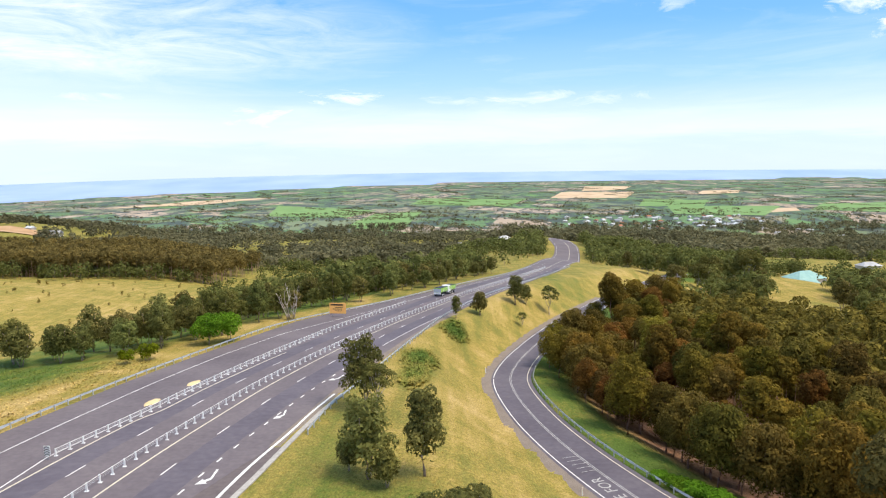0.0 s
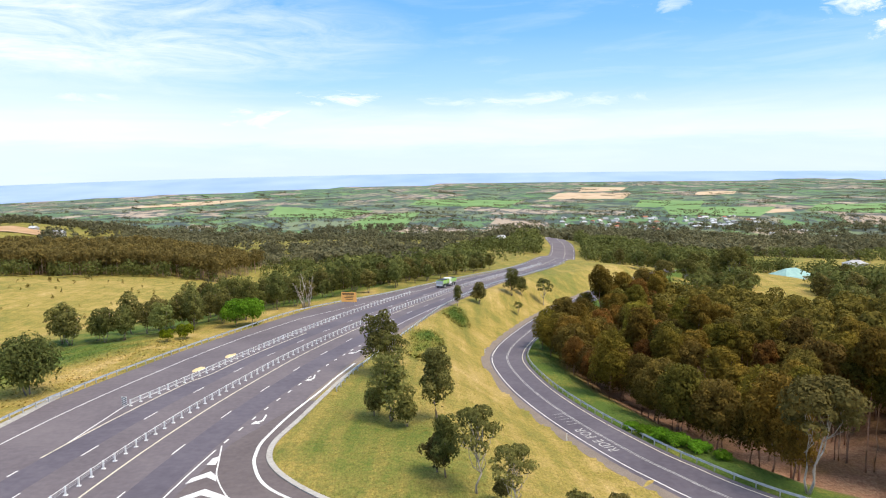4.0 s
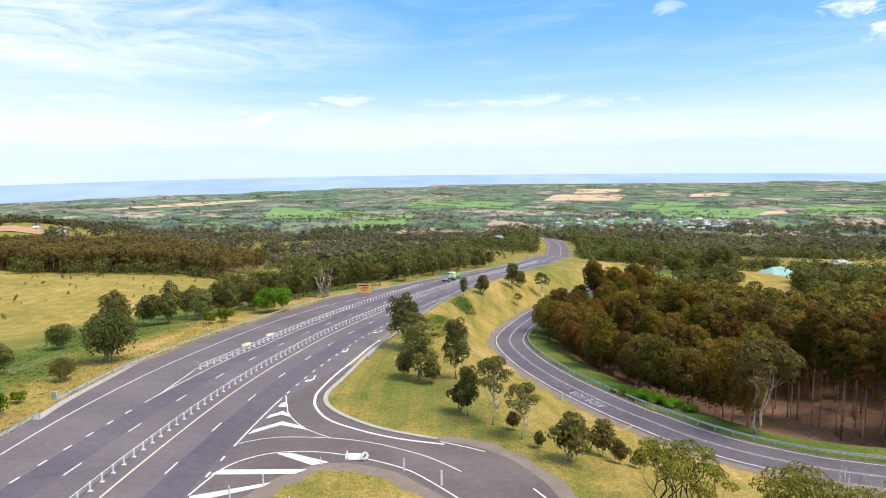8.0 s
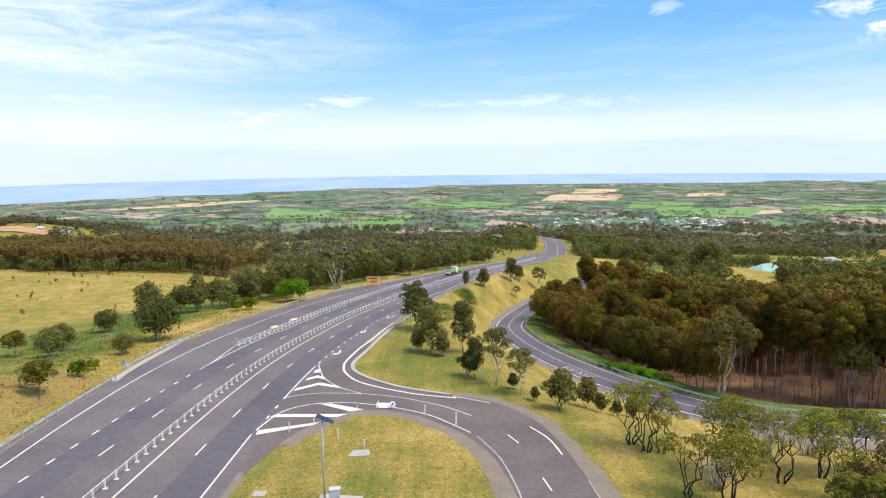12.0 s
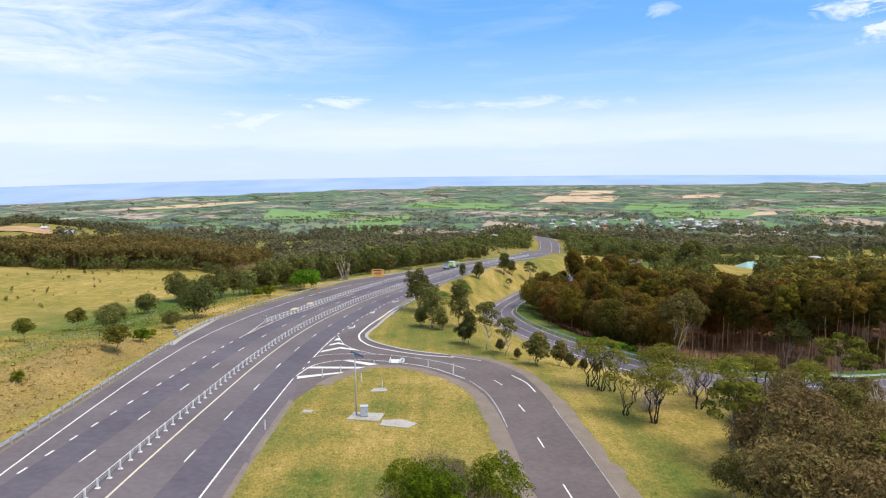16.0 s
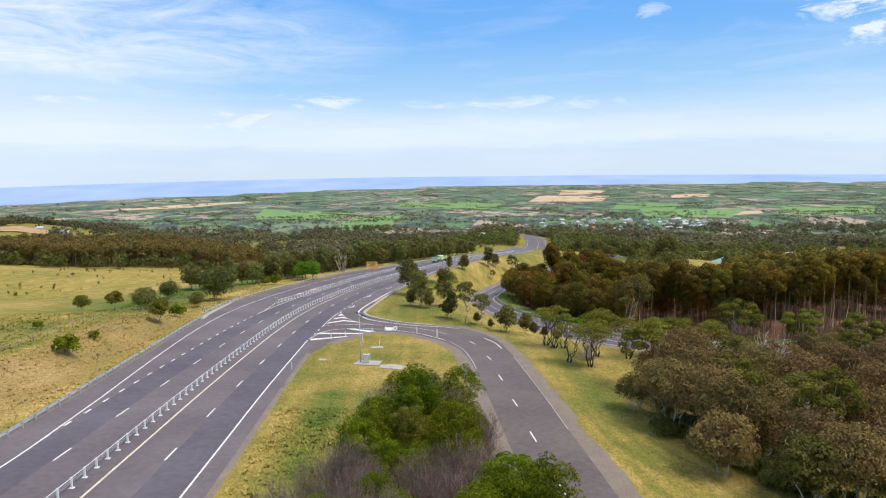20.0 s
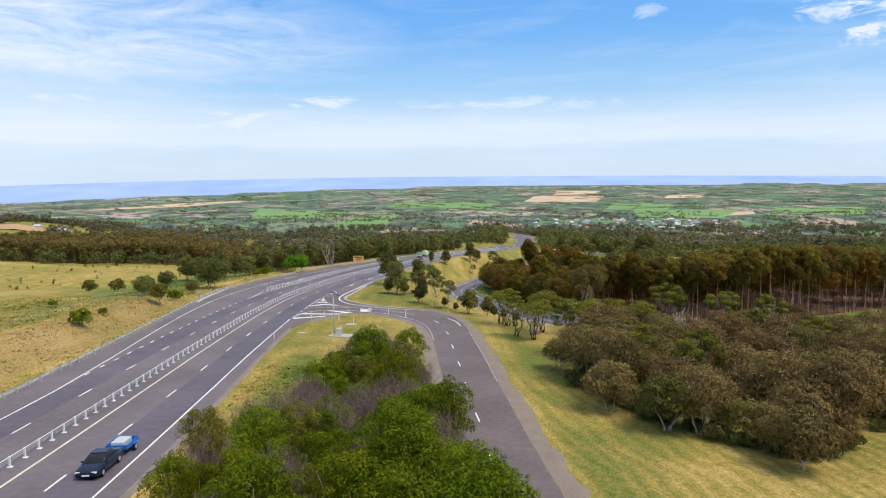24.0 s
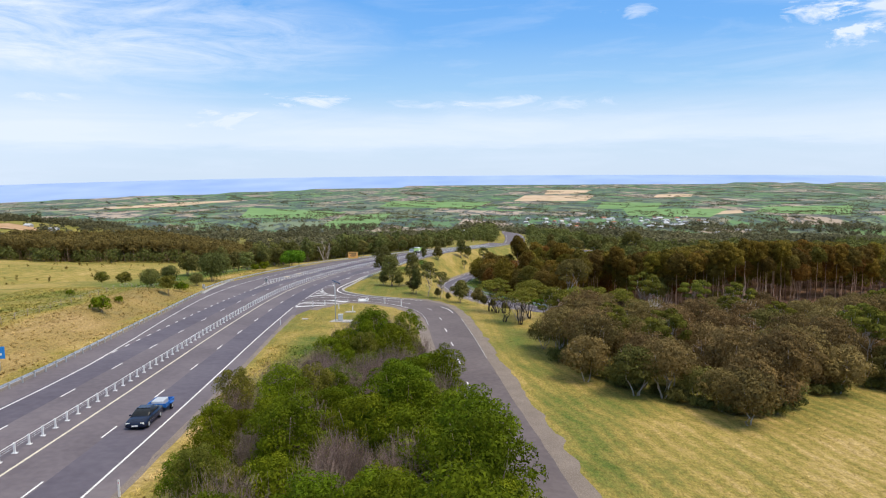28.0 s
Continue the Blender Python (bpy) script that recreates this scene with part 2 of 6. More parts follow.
LEAF_OLIVE = leaf_material("olive gum leaves", [(0.07034, 0.0535, 0.01361), (0.1264, 0.09658, 0.021), (0.1969, 0.144, 0.02945)], 0.025)
LEAF_RUST = leaf_material("rusty gum leaves", [(0.09331, 0.05618, 0.01299), (0.1734, 0.1054, 0.01989), (0.2801, 0.1595, 0.02796)], 0.03)
# Lighter, yellower than the olive: sunlight on the crowns is put into the colour.
LEAF_GOLD = leaf_material("yellow olive gum leaves", [(0.09817, 0.07534, 0.01296), (0.1683, 0.1268, 0.01944), (0.2525, 0.1838, 0.02808)], 0.02)
LEAF_GUM = leaf_material("grey green gum leaves", [(0.08015, 0.07326, 0.02194), (0.1404, 0.1276, 0.03601), (0.2159, 0.1914, 0.05491)], 0.02)
LEAF_BROWN = leaf_material("brown olive leaves", [(0.122, 0.088, 0.03618), (0.206, 0.147, 0.05628), (0.306, 0.216, 0.08041)], 0.015)
LEAF_GREEN = leaf_material("wattle leaves", [(0.0528, 0.0756, 0.00405), (0.1183, 0.1554, 0.00675), (0.2165, 0.2478, 0.01147)], 0.02)
LEAF_VERGE = leaf_material("light olive gum leaves", [(0.08944, 0.09504, 0.0276), (0.1582, 0.1624, 0.046), (0.2408, 0.2376, 0.069)], 0.02)
LEAF_HILL = leaf_material("hill gum leaves", [(0.104, 0.08, 0.028), (0.172, 0.132, 0.0416), (0.256, 0.188, 0.056)], 0.0, 0.15)
LEAF_LIME = leaf_material("lime green leaves", [(0.0816, 0.0863, 0.0146), (0.163, 0.162, 0.0245), (0.277, 0.256, 0.0408)], 0.015)
LEAF_BRIGHT = leaf_material("bright green leaves", [(0.06, 0.136, 0.0096), (0.12, 0.24, 0.016), (0.192, 0.336, 0.028)], 0.01)
# Greyer and bluer than the near leaves: some distance haze is in the colour.
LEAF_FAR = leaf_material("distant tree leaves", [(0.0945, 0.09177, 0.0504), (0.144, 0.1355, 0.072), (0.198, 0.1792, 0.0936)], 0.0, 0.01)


# ---- the lie of the land ----
def smooth(a, b, v):
    """0 below a, 1 above b, an S-curve between."""
    k = min(1.0, max(0.0, (v - a) / (b - a)))
    return k * k * (3 - 2 * k)


def lerp(a, b, k):
    return a + (b - a) * k


# Centreline of the highway's wire-rope barrier, and of the lower loop road.
MAIN = [(-27.4, -160), (-27.9, -120), (-28.95, -75), (-29.7, -52), (-30.5, -30), (-31.0, -8), (-31.2, 10), (-30.7, 30), (-29.2, 48),
        (-26.8, 65), (-24.2, 80), (-18.6, 103), (-9.8, 132), (2.0, 163), (15, 194), (26, 222), (37, 254), (52, 300), (72, 370), (92, 460), (106, 535), (110, 580), (113, 615), (126, 648), (155, 668), (200, 680), (260, 690)]
LOOP = [(118, 300), (80, 245), (54, 200), (34, 160), (22, 130), (17, 113), (15.6, 100), (17, 82), (20, 66), (24.3, 51), (28.9, 39.3),
        (35.0, 31.0), (42.0, 25.6), (47, 23.1), (53, 21.1), (60, 19.9), (72, 19.6), (95, 24), (120, 32)]


def eased(pts, n):
    """The same line with n steps between its points, rounded at the corners."""
    out = []
    for i in range(len(pts) - 1):
        a, b, c, d = (pts[max(0, min(len(pts) - 1, i + k))] for k in (-1, 0, 1, 2))
        for j in range(n):
            t = j / n
            out.append(tuple(0.5 * (2 * q + (r - p) * t + (2 * p - 5 * q + 4 * r - u) * t * t + (3 * q - p - 3 * r + u) * t ** 3) for p, q, r, u in zip(a, b, c, d)))
    return out + [pts[-1]]


LOOP = eased(LOOP, 4)


SEGMENTS = {}


def near(line, x, y):
    """The distance to a line, the place along it (index and share) and the side (1 left of its direction)."""
    if id(line) not in SEGMENTS:
        p = np.array(line, dtype=float)
        d = p[1:] - p[:-1]
        SEGMENTS[id(line)] = (p[:-1, 0], p[:-1, 1], d[:, 0], d[:, 1], 1.0 / (d * d).sum(1))
    ax, ay, dx, dy, inv = SEGMENTS[id(line)]
    ux, uy = x - ax, y - ay
    k = np.minimum(1.0, np.maximum(0.0, (ux * dx + uy * dy) * inv))
    px, py = ux - k * dx, uy - k * dy
    d = px * px + py * py
    i = int(d.argmin())
    return math.sqrt(d[i]), i, float(k[i]), 1 if dx[i] * py[i] - dy[i] * px[i] > 0 else -1


def loop_z(y):
    return min(0.05, 1.0 - 0.087 * (y - 28.3)) if y < 120 else -6.98 - 0.062 * (y - 120)


def road_z(x, y):
    """The tilted hillside on which the highway and the side road lie."""
    xc, yc = max(-60, min(40, x)), max(-140, min(180, y))
    return 7.77 - 0.037 * x - 0.0623 * yc - 0.0778 * (y - yc) + 0.000312 * xc * yc


def left_edge(y):
    """Where the highway's cutting ends on its uphill side."""
    pts = [(-160, -41), (-60, -43), (-20, -46), (25, -50), (70, -52), (130, -42), (150, -30), (200, -6), (300, 30), (420, 60), (600, 92), (1000, 190), (2000, 500)]
    for (a, u), (b, v) in zip(pts, pts[1:]):
        if y <= b:
            return lerp(u, v, (max(y, a) - a) / (b - a))
    return 900


def near_ground(x, y):
    z = road_z(x, y)
    # Far down the slope the hillside is broken by gentle rises.
    if y > 170:
        k = smooth(170, 420, y)
        z += k * (5 * math.sin(x * 0.013 + 1.1) * math.cos(y * 0.009) + 3 * math.sin(x * 0.031 + y * 0.017))
    z -= 10 * smooth(60, 250, x) * smooth(150, 400, y)
    if y > 170:
        z -= 11 * math.exp(-(((x - 228) / 90) ** 2) - ((y - 385) / 110) ** 2)
        z += 27 * math.exp(-(((x + 650) / 170) ** 2) - ((y - 1000) / 170) ** 2)
        z += 34 * math.exp(-(((x + 880) / 360) ** 2) - ((y - 1190) / 150) ** 2)
    # The lower loop road lies in a cutting, with the plantation below it.
    if -40 < y < 330 and x > -30:
        d, i, k, side = near(LOOP, x, y)
        lz = loop_z(lerp(LOOP[i][1], LOOP[i + 1][1], k))
        if side < 0:
            w = lerp(30, 18, smooth(20, 70, y))
            z = lerp(lz, z, smooth(4.5, w, d))
        else:
            fl = lz - 6.0 * smooth(7, 24, d)
            z = lerp(fl, z - 5, smooth(50, 150, d))
    # The bank and the gully on the highway's other side.
    gap = left_edge(y) - x
    if gap > 0:
        z += 2.3 * smooth(0.5, 7, gap) * (1 - smooth(8, 34, y)) * (1 - smooth(9, 60, gap) * 0.7)
        z -= 2.5 * smooth(3, 30, gap) * smooth(15, 60, y)
        z -= 37 * smooth(25, 150, gap) * smooth(60, 200, y + gap * 0.3)
        hill = math.exp(-(((x + 330) / 150) ** 2) - ((y - 420) / 170) ** 2)
        z += 17 * hill
        z += 16 * smooth(440, 640, y) * smooth(90, 160, gap) * (1 - smooth(500, 800, gap))
    return z


def plain_slope(x, d):
    """How far below level the eye over the hill sees the plain at distance d: ever less, down to the horizon."""
    k = (d - 1900) / 2950
    side = x / d / 0.68
    return lerp(0.0835, 0.0088, k) + k * (0.0095 if x < 0 else 0.0045) * side * side


def ground_z(x, y):
    d = y + 76
    if d < 1500:
        return near_ground(x, y)
    far = 36 - d * plain_slope(x, d)
    return lerp(near_ground(x, y), far, smooth(1500, 2150, d)) if d < 2150 else far

from mathutils import geometry


# ---- building blocks ----
def link(name, verts, faces, mat, parent=None, label="", flat=True):
    me = bpy.data.meshes.new(name)
    me.from_pydata(verts, [], faces)
    me.materials.append(mat)
    if not flat:
        me.shade_smooth()
    ob = new(name, me)
    if parent:
        ob.parent = parent
    if label:
        ob["label"] = label
    return ob


def part(name, bm, mat, parent, label="", flat=True):
    """Links a bmesh as one mesh object under a thing or under a part."""
    me = bpy.data.meshes.new(name)
    bm.to_mesh(me)
    bm.free()
    me.materials.append(mat)
    if not flat:
        me.shade_smooth()
    ob = new(name, me)
    ob.parent = parent
    if label:
        ob["label"] = label
    return ob


def share(name, ob, m, parent=None):
    """Another object on the same mesh."""
    o = new(name, ob.data)
    o.parent = parent
    o.matrix_basis = m
    return o


def thing(name, x, y, z, turn=0.0, label="", category="", group="", size=0.1):
    e = new(name)
    e.empty_display_size = size
    e.matrix_basis = pose(x, y, z, 0, 0, turn)
    return tagged(e, label, category, group)


def box(bm, x0, x1, y0, y1, z0, z1, m=None, bevel=0.0):
    """Adds a box, its edges bevelled if asked, turned by m."""
    r = bmesh.ops.create_cube(bm, size=1.0)
    vs = r["verts"]
    bmesh.ops.transform(bm, verts=vs, matrix=Matrix.Translation(((x0 + x1) / 2, (y0 + y1) / 2, (z0 + z1) / 2)) @ Matrix.Diagonal((x1 - x0, y1 - y0, z1 - z0, 1)))
    if bevel:
        es = list({ed for v in vs for ed in v.link_edges})
        g = bmesh.ops.bevel(bm, geom=es, offset=bevel, segments=2, affect="EDGES", profile=0.5)
        vs = list({v for f in g["faces"] for v in f.verts} | {v for v in vs if v.is_valid})
    if m is not None:
        bmesh.ops.transform(bm, verts=[v for v in vs if v.is_valid], matrix=m)
    return bm


def tube_data(verts, faces, pts, radii, n=6):
    """Appends a tapered tube along points to the lists."""
    base = len(verts)
    for i, p in enumerate(pts):
        a, b = Vector(pts[max(0, i - 1)]), Vector(pts[min(len(pts) - 1, i + 1)])
        d = (b - a).normalized()
        u = d.orthogonal().normalized()
        if abs(d.z) < 0.999:
            u = d.cross(Vector((0, 0, 1))).normalized()
        w = d.cross(u)
        for k in range(n):
            t = 2 * math.pi * k / n
            verts.append(tuple(Vector(p) + (u * math.cos(t) + w * math.sin(t)) * radii[i]))
    for i in range(len(pts) - 1):
        for k in range(n):
            a, b = base + i * n + k, base + i * n + (k + 1) % n
            faces.append((a, b, b + n, a + n))
    faces.append(tuple(base + (len(pts) - 1) * n + k for k in range(n)))
    faces.append(tuple(base + k for k in reversed(range(n))))


def tube(name, pts, r, mat, parent, n=8, label=""):
    v, f = [], []
    tube_data(v, f, pts, r if isinstance(r, (list, tuple)) else [r] * len(pts), n)
    return link(name, v, f, mat, parent, label, flat=False)


def resample(pts, step, curve=True):
    """Points along a line every step metres, rounded through the given ones."""
    out, fine = [], []
    P = [Vector(p) for p in pts]
    for i in range(len(P) - 1):
        a, b, c, d = P[max(0, i - 1)], P[i], P[i + 1], P[min(len(P) - 1, i + 2)]
        n = max(2, int((c - b).length / min(step, 1.0)) + 1)
        for k in range(n):
            t = k / n
            if curve:
                fine.append(0.5 * (2 * b + (c - a) * t + (2 * a - 5 * b + 4 * c - d) * t * t + (3 * b - a - 3 * c + d) * t ** 3))
            else:
                fine.append(b.lerp(c, t))
    fine.append(P[-1])
    out, left = [fine[0]], step
    for a, b in zip(fine, fine[1:]):
        seg = (b - a).length
        while seg >= left > 0:
            a = a.lerp(b, left / seg)
            seg -= left
            left = step
            out.append(a)
        left -= seg
    if (out[-1] - fine[-1]).length > step * 0.3:
        out.append(fine[-1])
    return out


def normals(pts):
    out = []
    for i in range(len(pts)):
        d = (pts[min(len(pts) - 1, i + 1)] - pts[max(0, i - 1)]).normalized()
        out.append(Vector((-d.y, d.x)))
    return out


def table(rows, v):
    for (a, p), (b, q) in zip(rows, rows[1:]):
        if v <= b:
            return lerp(p, q, max(0.0, min(1.0, (v - a) / (b - a))))
    return rows[-1][1]


def ribbon(name, pts, width, lift, zf, mat, parent=None, step=1.5, label="", curve=True, thick=0.0):
    """A flat band of paint or paving along a line on the ground."""
    line = resample([p[:2] for p in pts], step, curve)
    if len(line) < 2:
        line = [Vector(pts[0][:2]), Vector(pts[-1][:2])]
    ns = normals(line)
    v, f = [], []
    for p, n in zip(line, ns):
        for s in (1, -1):
            q = p + n * (s * width / 2)
            v.append((q.x, q.y, zf(q.x, q.y) + lift))
    for i in range(len(line) - 1):
        f.append((2 * i, 2 * i + 1, 2 * i + 3, 2 * i + 2))
    if thick:
        k = len(v)
        v += [(x, y, z - thick) for x, y, z in v]
        for i in range(len(line) - 1):
            f.append((2 * i, 2 * i + 2, k + 2 * i + 2, k + 2 * i))
            f.append((2 * i + 3, 2 * i + 1, k + 2 * i + 1, k + 2 * i + 3))
    return link(name, v, f, mat, parent, label)


def sheet(name, a, b, lift, zf, mat, parent=None, cols=4, skirt=0.3, label=""):
    """Paving between two lines with equal numbers of points, with a thickness at its edges."""
    v, f = [], []
    for p, q in zip(a, b):
        for c in range(cols + 1):
            w = p.lerp(q, c / cols)
            v.append((w.x, w.y, zf(w.x, w.y) + lift))
    m = cols + 1
    for i in range(len(a) - 1):
        for c in range(cols):
            f.append((i * m + c, i * m + c + 1, (i + 1) * m + c + 1, (i + 1) * m + c))
    for c in (0, cols):
        k = len(v)
        for i in range(len(a)):
            x, y, z = v[i * m + c]
            v.append((x, y, z - skirt))
        for i in range(len(a) - 1):
            f.append((i * m + c, (i + 1) * m + c, k + i + 1, k + i))
    return link(name, v, f, mat, parent, label)


def polygon(name, pts, lift, zf, mat, parent=None, label="", skirt=0.0):
    """A patch of paint or paving with the given outline."""
    vs, _, fs, *_ = geometry.delaunay_2d_cdt([Vector(p) for p in pts], [], [list(range(len(pts)))], 1, 1e-5)
    faces = []
    for f in fs:
        a, b, c = (vs[i] for i in f[:3])
        faces.append(tuple(f) if (b - a).cross(c - a) > 0 else tuple(reversed(f)))
    return link(name, [(v.x, v.y, zf(v.x, v.y) + lift) for v in vs], faces, mat, parent, label)


def inside(poly, x, y):
    c = False
    for (ax, ay), (bx, by) in zip(poly, poly[1:] + poly[:1]):
        if (ay > y) != (by > y) and x < (bx - ax) * (y - ay) / (by - ay) + ax:
            c = not c
    return c


# ---- the lie of the roads ----
ROAD_LEFT = [(-160, -10.8), (-60, -10.8), (-34, -11.8), (-5, -13.6), (24, -16.8), (32, -19.0), (48, -20.2), (69, -20.8), (103, -22), (130, -23), (142, -21), (163, -16.5), (200, -12), (260, -10.8), (1100, -10)]
EDGE_LEFT = [(-160, -7.3), (-60, -7.3), (-51, -7.5), (-34, -8.7), (-12, -10.9), (3, -12.3), (22, -13.9), (44, -15.2), (60, -15.9), (74, -16.4), (94, -17.3), (115, -17.4), (132, -14.5), (150, -12), (170, -10), (200, -9), (1100, -8.5)]
ROAD_RIGHT = [(-160, 10.7), (-40, 10.5), (-8, 10.3), (0, 9.6), (36, 9.6), (52, 12.4), (80, 12.1), (109, 11.0), (137, 10.0), (200, 9.6), (1100, 9.2)]
axis = resample(MAIN, 2.0)
axis_n = normals(axis)


def along(offset, y0, y1, step=1):
    """Points beside the highway's barrier line, to its right by offset (a number or a table over y)."""
    out = []
    for p, n in zip(axis[::step], axis_n[::step]):
        if y0 <= p.y <= y1:
            o = table(offset, p.y) if isinstance(offset, list) else offset
            out.append(p - n * o)
    return out


SIDE_RIGHT = [(-14.6, 52), (-15.5, 42), (-16.3, 35), (-15.7, 30.8), (-13.3, 26.6), (-9.4, 22.6), (-6, 20.4), (-1.3, 18.6), (3.0, 16.9), (6.5, 13.2), (8.8, 8.5), (9.9, 4), (10.7, -2), (11.3, -12),
              (11.9, -26), (12.3, -41), (12.9, -60), (13.8, -80), (15.2, -120), (16.2, -160)]
SIDE_LEFT = [(7, -160), (6.2, -120), (5.4, -80), (5, -55), (4.7, -38.7), (4.3, -29), (3.8, -16), (2.6, -5), (0.5, 1.5), (-2, 5.4), (-5.2, 9), (-8.7, 10.8), (-10.9, 11.2), (-13, 10.6), (-15.6, 7.8), (-17.5, 3.7), (-19.4, -3), (-20.6, -10)]
right_line = [tuple(p) for p in resample(SIDE_RIGHT, 2.0)]
left_line = [tuple(p) for p in resample(SIDE_LEFT, 2.0)]
main_seam = [tuple(p) for p in along(9.0, -10, 52)]
SIDE = right_line + left_line + main_seam
loop_axis = resample(LOOP, 2.0)
loop_n = normals(loop_axis)


def loop_beside(offset, i0=0, i1=None):
    """Points beside the loop road's middle, positive away from the plantation."""
    return [p - n * offset for p, n in zip(loop_axis[i0:i1], loop_n[i0:i1])]


def loop_surface(x, y):
    d, i, k, side = near(LOOP, x, y)
    return loop_z(lerp(LOOP[i][1], LOOP[i + 1][1], k))


# ---- ground ----
def spaced(a, b, step, lo, hi, grow):
    out = [a + step * i for i in range(int((b - a) / step) + 1)]
    s, v = step, out[-1]
    while v < hi:
        s *= grow
        v += s
        out.append(min(v, hi))
    s, v = step, a
    while v > lo:
        s *= grow
        v -= s
        out.insert(0, max(v, lo))
    return out


def under_road(x, y):
    if -170 < y < 1070:
        d, i, k, side = near(MAIN, x, y)
        o = -d * side
        py = lerp(MAIN[i][1], MAIN[i + 1][1], k)
        if table(ROAD_LEFT, py) + 1.3 < o < table(ROAD_RIGHT, py) - 1.3 and d < 40:
            return True
    if -165 < y < 60 and -23 < x < 15 and all(inside(SIDE, x + a, y + b) for a, b in ((1.3, 0), (-1.3, 0), (0, 1.3), (0, -1.3))):
        return True
    if -5 < y < 310 and x > 8 and near(LOOP, x, y)[0] < 3.0:
        return True
    return False


def coast(x, y):
    """Positive out to sea."""
    d = y + 76
    if d < 500:
        return -1e4
    return d - 4250 - (860 if x < 0 else 190) * x / max(d, 1) - 22 * math.sin(x * 0.006) - 10 * math.sin(x * 0.023 + 2)


def reeds_at(x, y):
    """Green reedy hollows on the dry verge."""
    return min(1.0, sum(math.exp(-(((x - a) / u) ** 2) - ((y - b) / w) ** 2) for a, b, u, w in ((-1.2, 97, 3.2, 6.5), (-1.6, 84, 2.2, 7), (5.2, 127, 3.0, 7))))


def cover_at(x, y):
    """How lush the grass is, how bare the soil, farmland, and mown or not."""
    lush, soil, farm, mown = 0.38, 0.0, smooth(1250, 1800, y), 0.0
    if x < 40 and y < 230:
        d, i, k, side = near(MAIN, x, y)
        if side > 0:
            g = left_edge(y) - x
            lush = 0.22 + 0.45 * smooth(3, 9, g) * smooth(28, 50, y) * (1 - smooth(30, 50, g)) + 0.3 * smooth(6, 15, g) * (1 - smooth(24, 48, g))
            if 0 < g < 9 and y < 25:
                soil = 0.3
    if x > -20 and 5 < y < 330:
        d, i, k, side = near(LOOP, x, y)
        if side > 0:
            lush = 1.0 if d < 12 else 0.3
            soil = smooth(10, 18, d) * (1 - smooth(120, 200, d)) * (1 - smooth(128, 140, y))
            if 43 < x < 110 and y < 64:
                soil = max(soil, smooth(9, 13, d))
        else:
            lush = 0.24 + 0.24 * smooth(20, 30, d)
            lush += 0.85 * reeds_at(x, y) + 0.4 * math.exp(-(((x - 46) / 12) ** 2) - ((y - 217) / 22) ** 2)
            if x < 14 and y < 60:
                lush += 0.34 * math.exp(-(((x + 6) / 6) ** 2) - ((y - 33) / 10) ** 2)
    if x > 12.5 and y < 10:
        lush = 0.24 + 0.42 * math.exp(-(((x - 18.2 - 0.03 * (y + 40)) / 2.4) ** 2)) + 0.35 * math.exp(-(((x - 24) / 5) ** 2) - ((y + 59) / 6) ** 2)
        mown = smooth(-30, -48, y) if y < -30 else 0.0
    if -12 < x < 4 and -40 < y < 9:
        lush = 0.3 + 0.3 * math.exp(-(((x + 15) / 3.5) ** 2)) + 0.25 * math.exp(-(((y + 8) / 6) ** 2))
    if -20 < x < -5 and y < -28:
        lush = 0.2 + 0.5 * smooth(-16.8, -15.2, x)
    if -60 < y < 200 and abs(x) < 90:
        lush += 0.32 * noise.noise((x * 0.06, y * 0.045, 3.0)) + 0.16 * noise.noise((x * 0.2, y * 0.17, 8.0))
    elif y <= -60:
        lush += 0.2 * noise.noise((x * 0.06, y * 0.045, 3.0))
    if y > 430:
        lush = lerp(lush, 0.5, smooth(430, 640, y))
    elif left_edge(y) - x > 90 and y > 60:
        lush = 0.27 + 0.25 * noise.noise((x * 0.02, y * 0.015, 3.0))
    return lush, soil, farm, mown


gx, gy = spaced(-64, 70, 2.0, -4700, 4700, 1.05), spaced(-150, 190, 2.0, -600, 4774, 1.03)
gv, gc, guv = [], [], []
for y in gy:
    for x in gx:
        z = ground_z(x, y)
        if under_road(x, y):
            z -= 0.35
        c = coast(x, y)
        if c > 0:
            z -= 8 * smooth(0, 60, c)
        if -150 < y < 330 and abs(x) < 200 and not (-25 < x < 20 and y < 60):
            z += 0.1 * noise.noise((x * 0.2, y * 0.2, 0)) * smooth(24, 34, near(MAIN, x, y)[0]) * (smooth(7, 12, near(LOOP, x, y)[0]) if x > 0 else 1)
        gv.append((x, y, z))
        gc.append(cover_at(x, y))
        d = max(y + 76, 60)
        s = max(0.0065, lerp(0.0835, 0.0088, (d - 1900) / 2950)) if d > 1900 else 0.0835
        far = 166 / s if d > 1900 else d
        guv.append((x / d * far / 1000, far / 1000))
nx = len(gx)
gf = [(j * nx + i, j * nx + i + 1, (j + 1) * nx + i + 1, (j + 1) * nx + i) for j in range(len(gy) - 1) for i in range(nx - 1)]


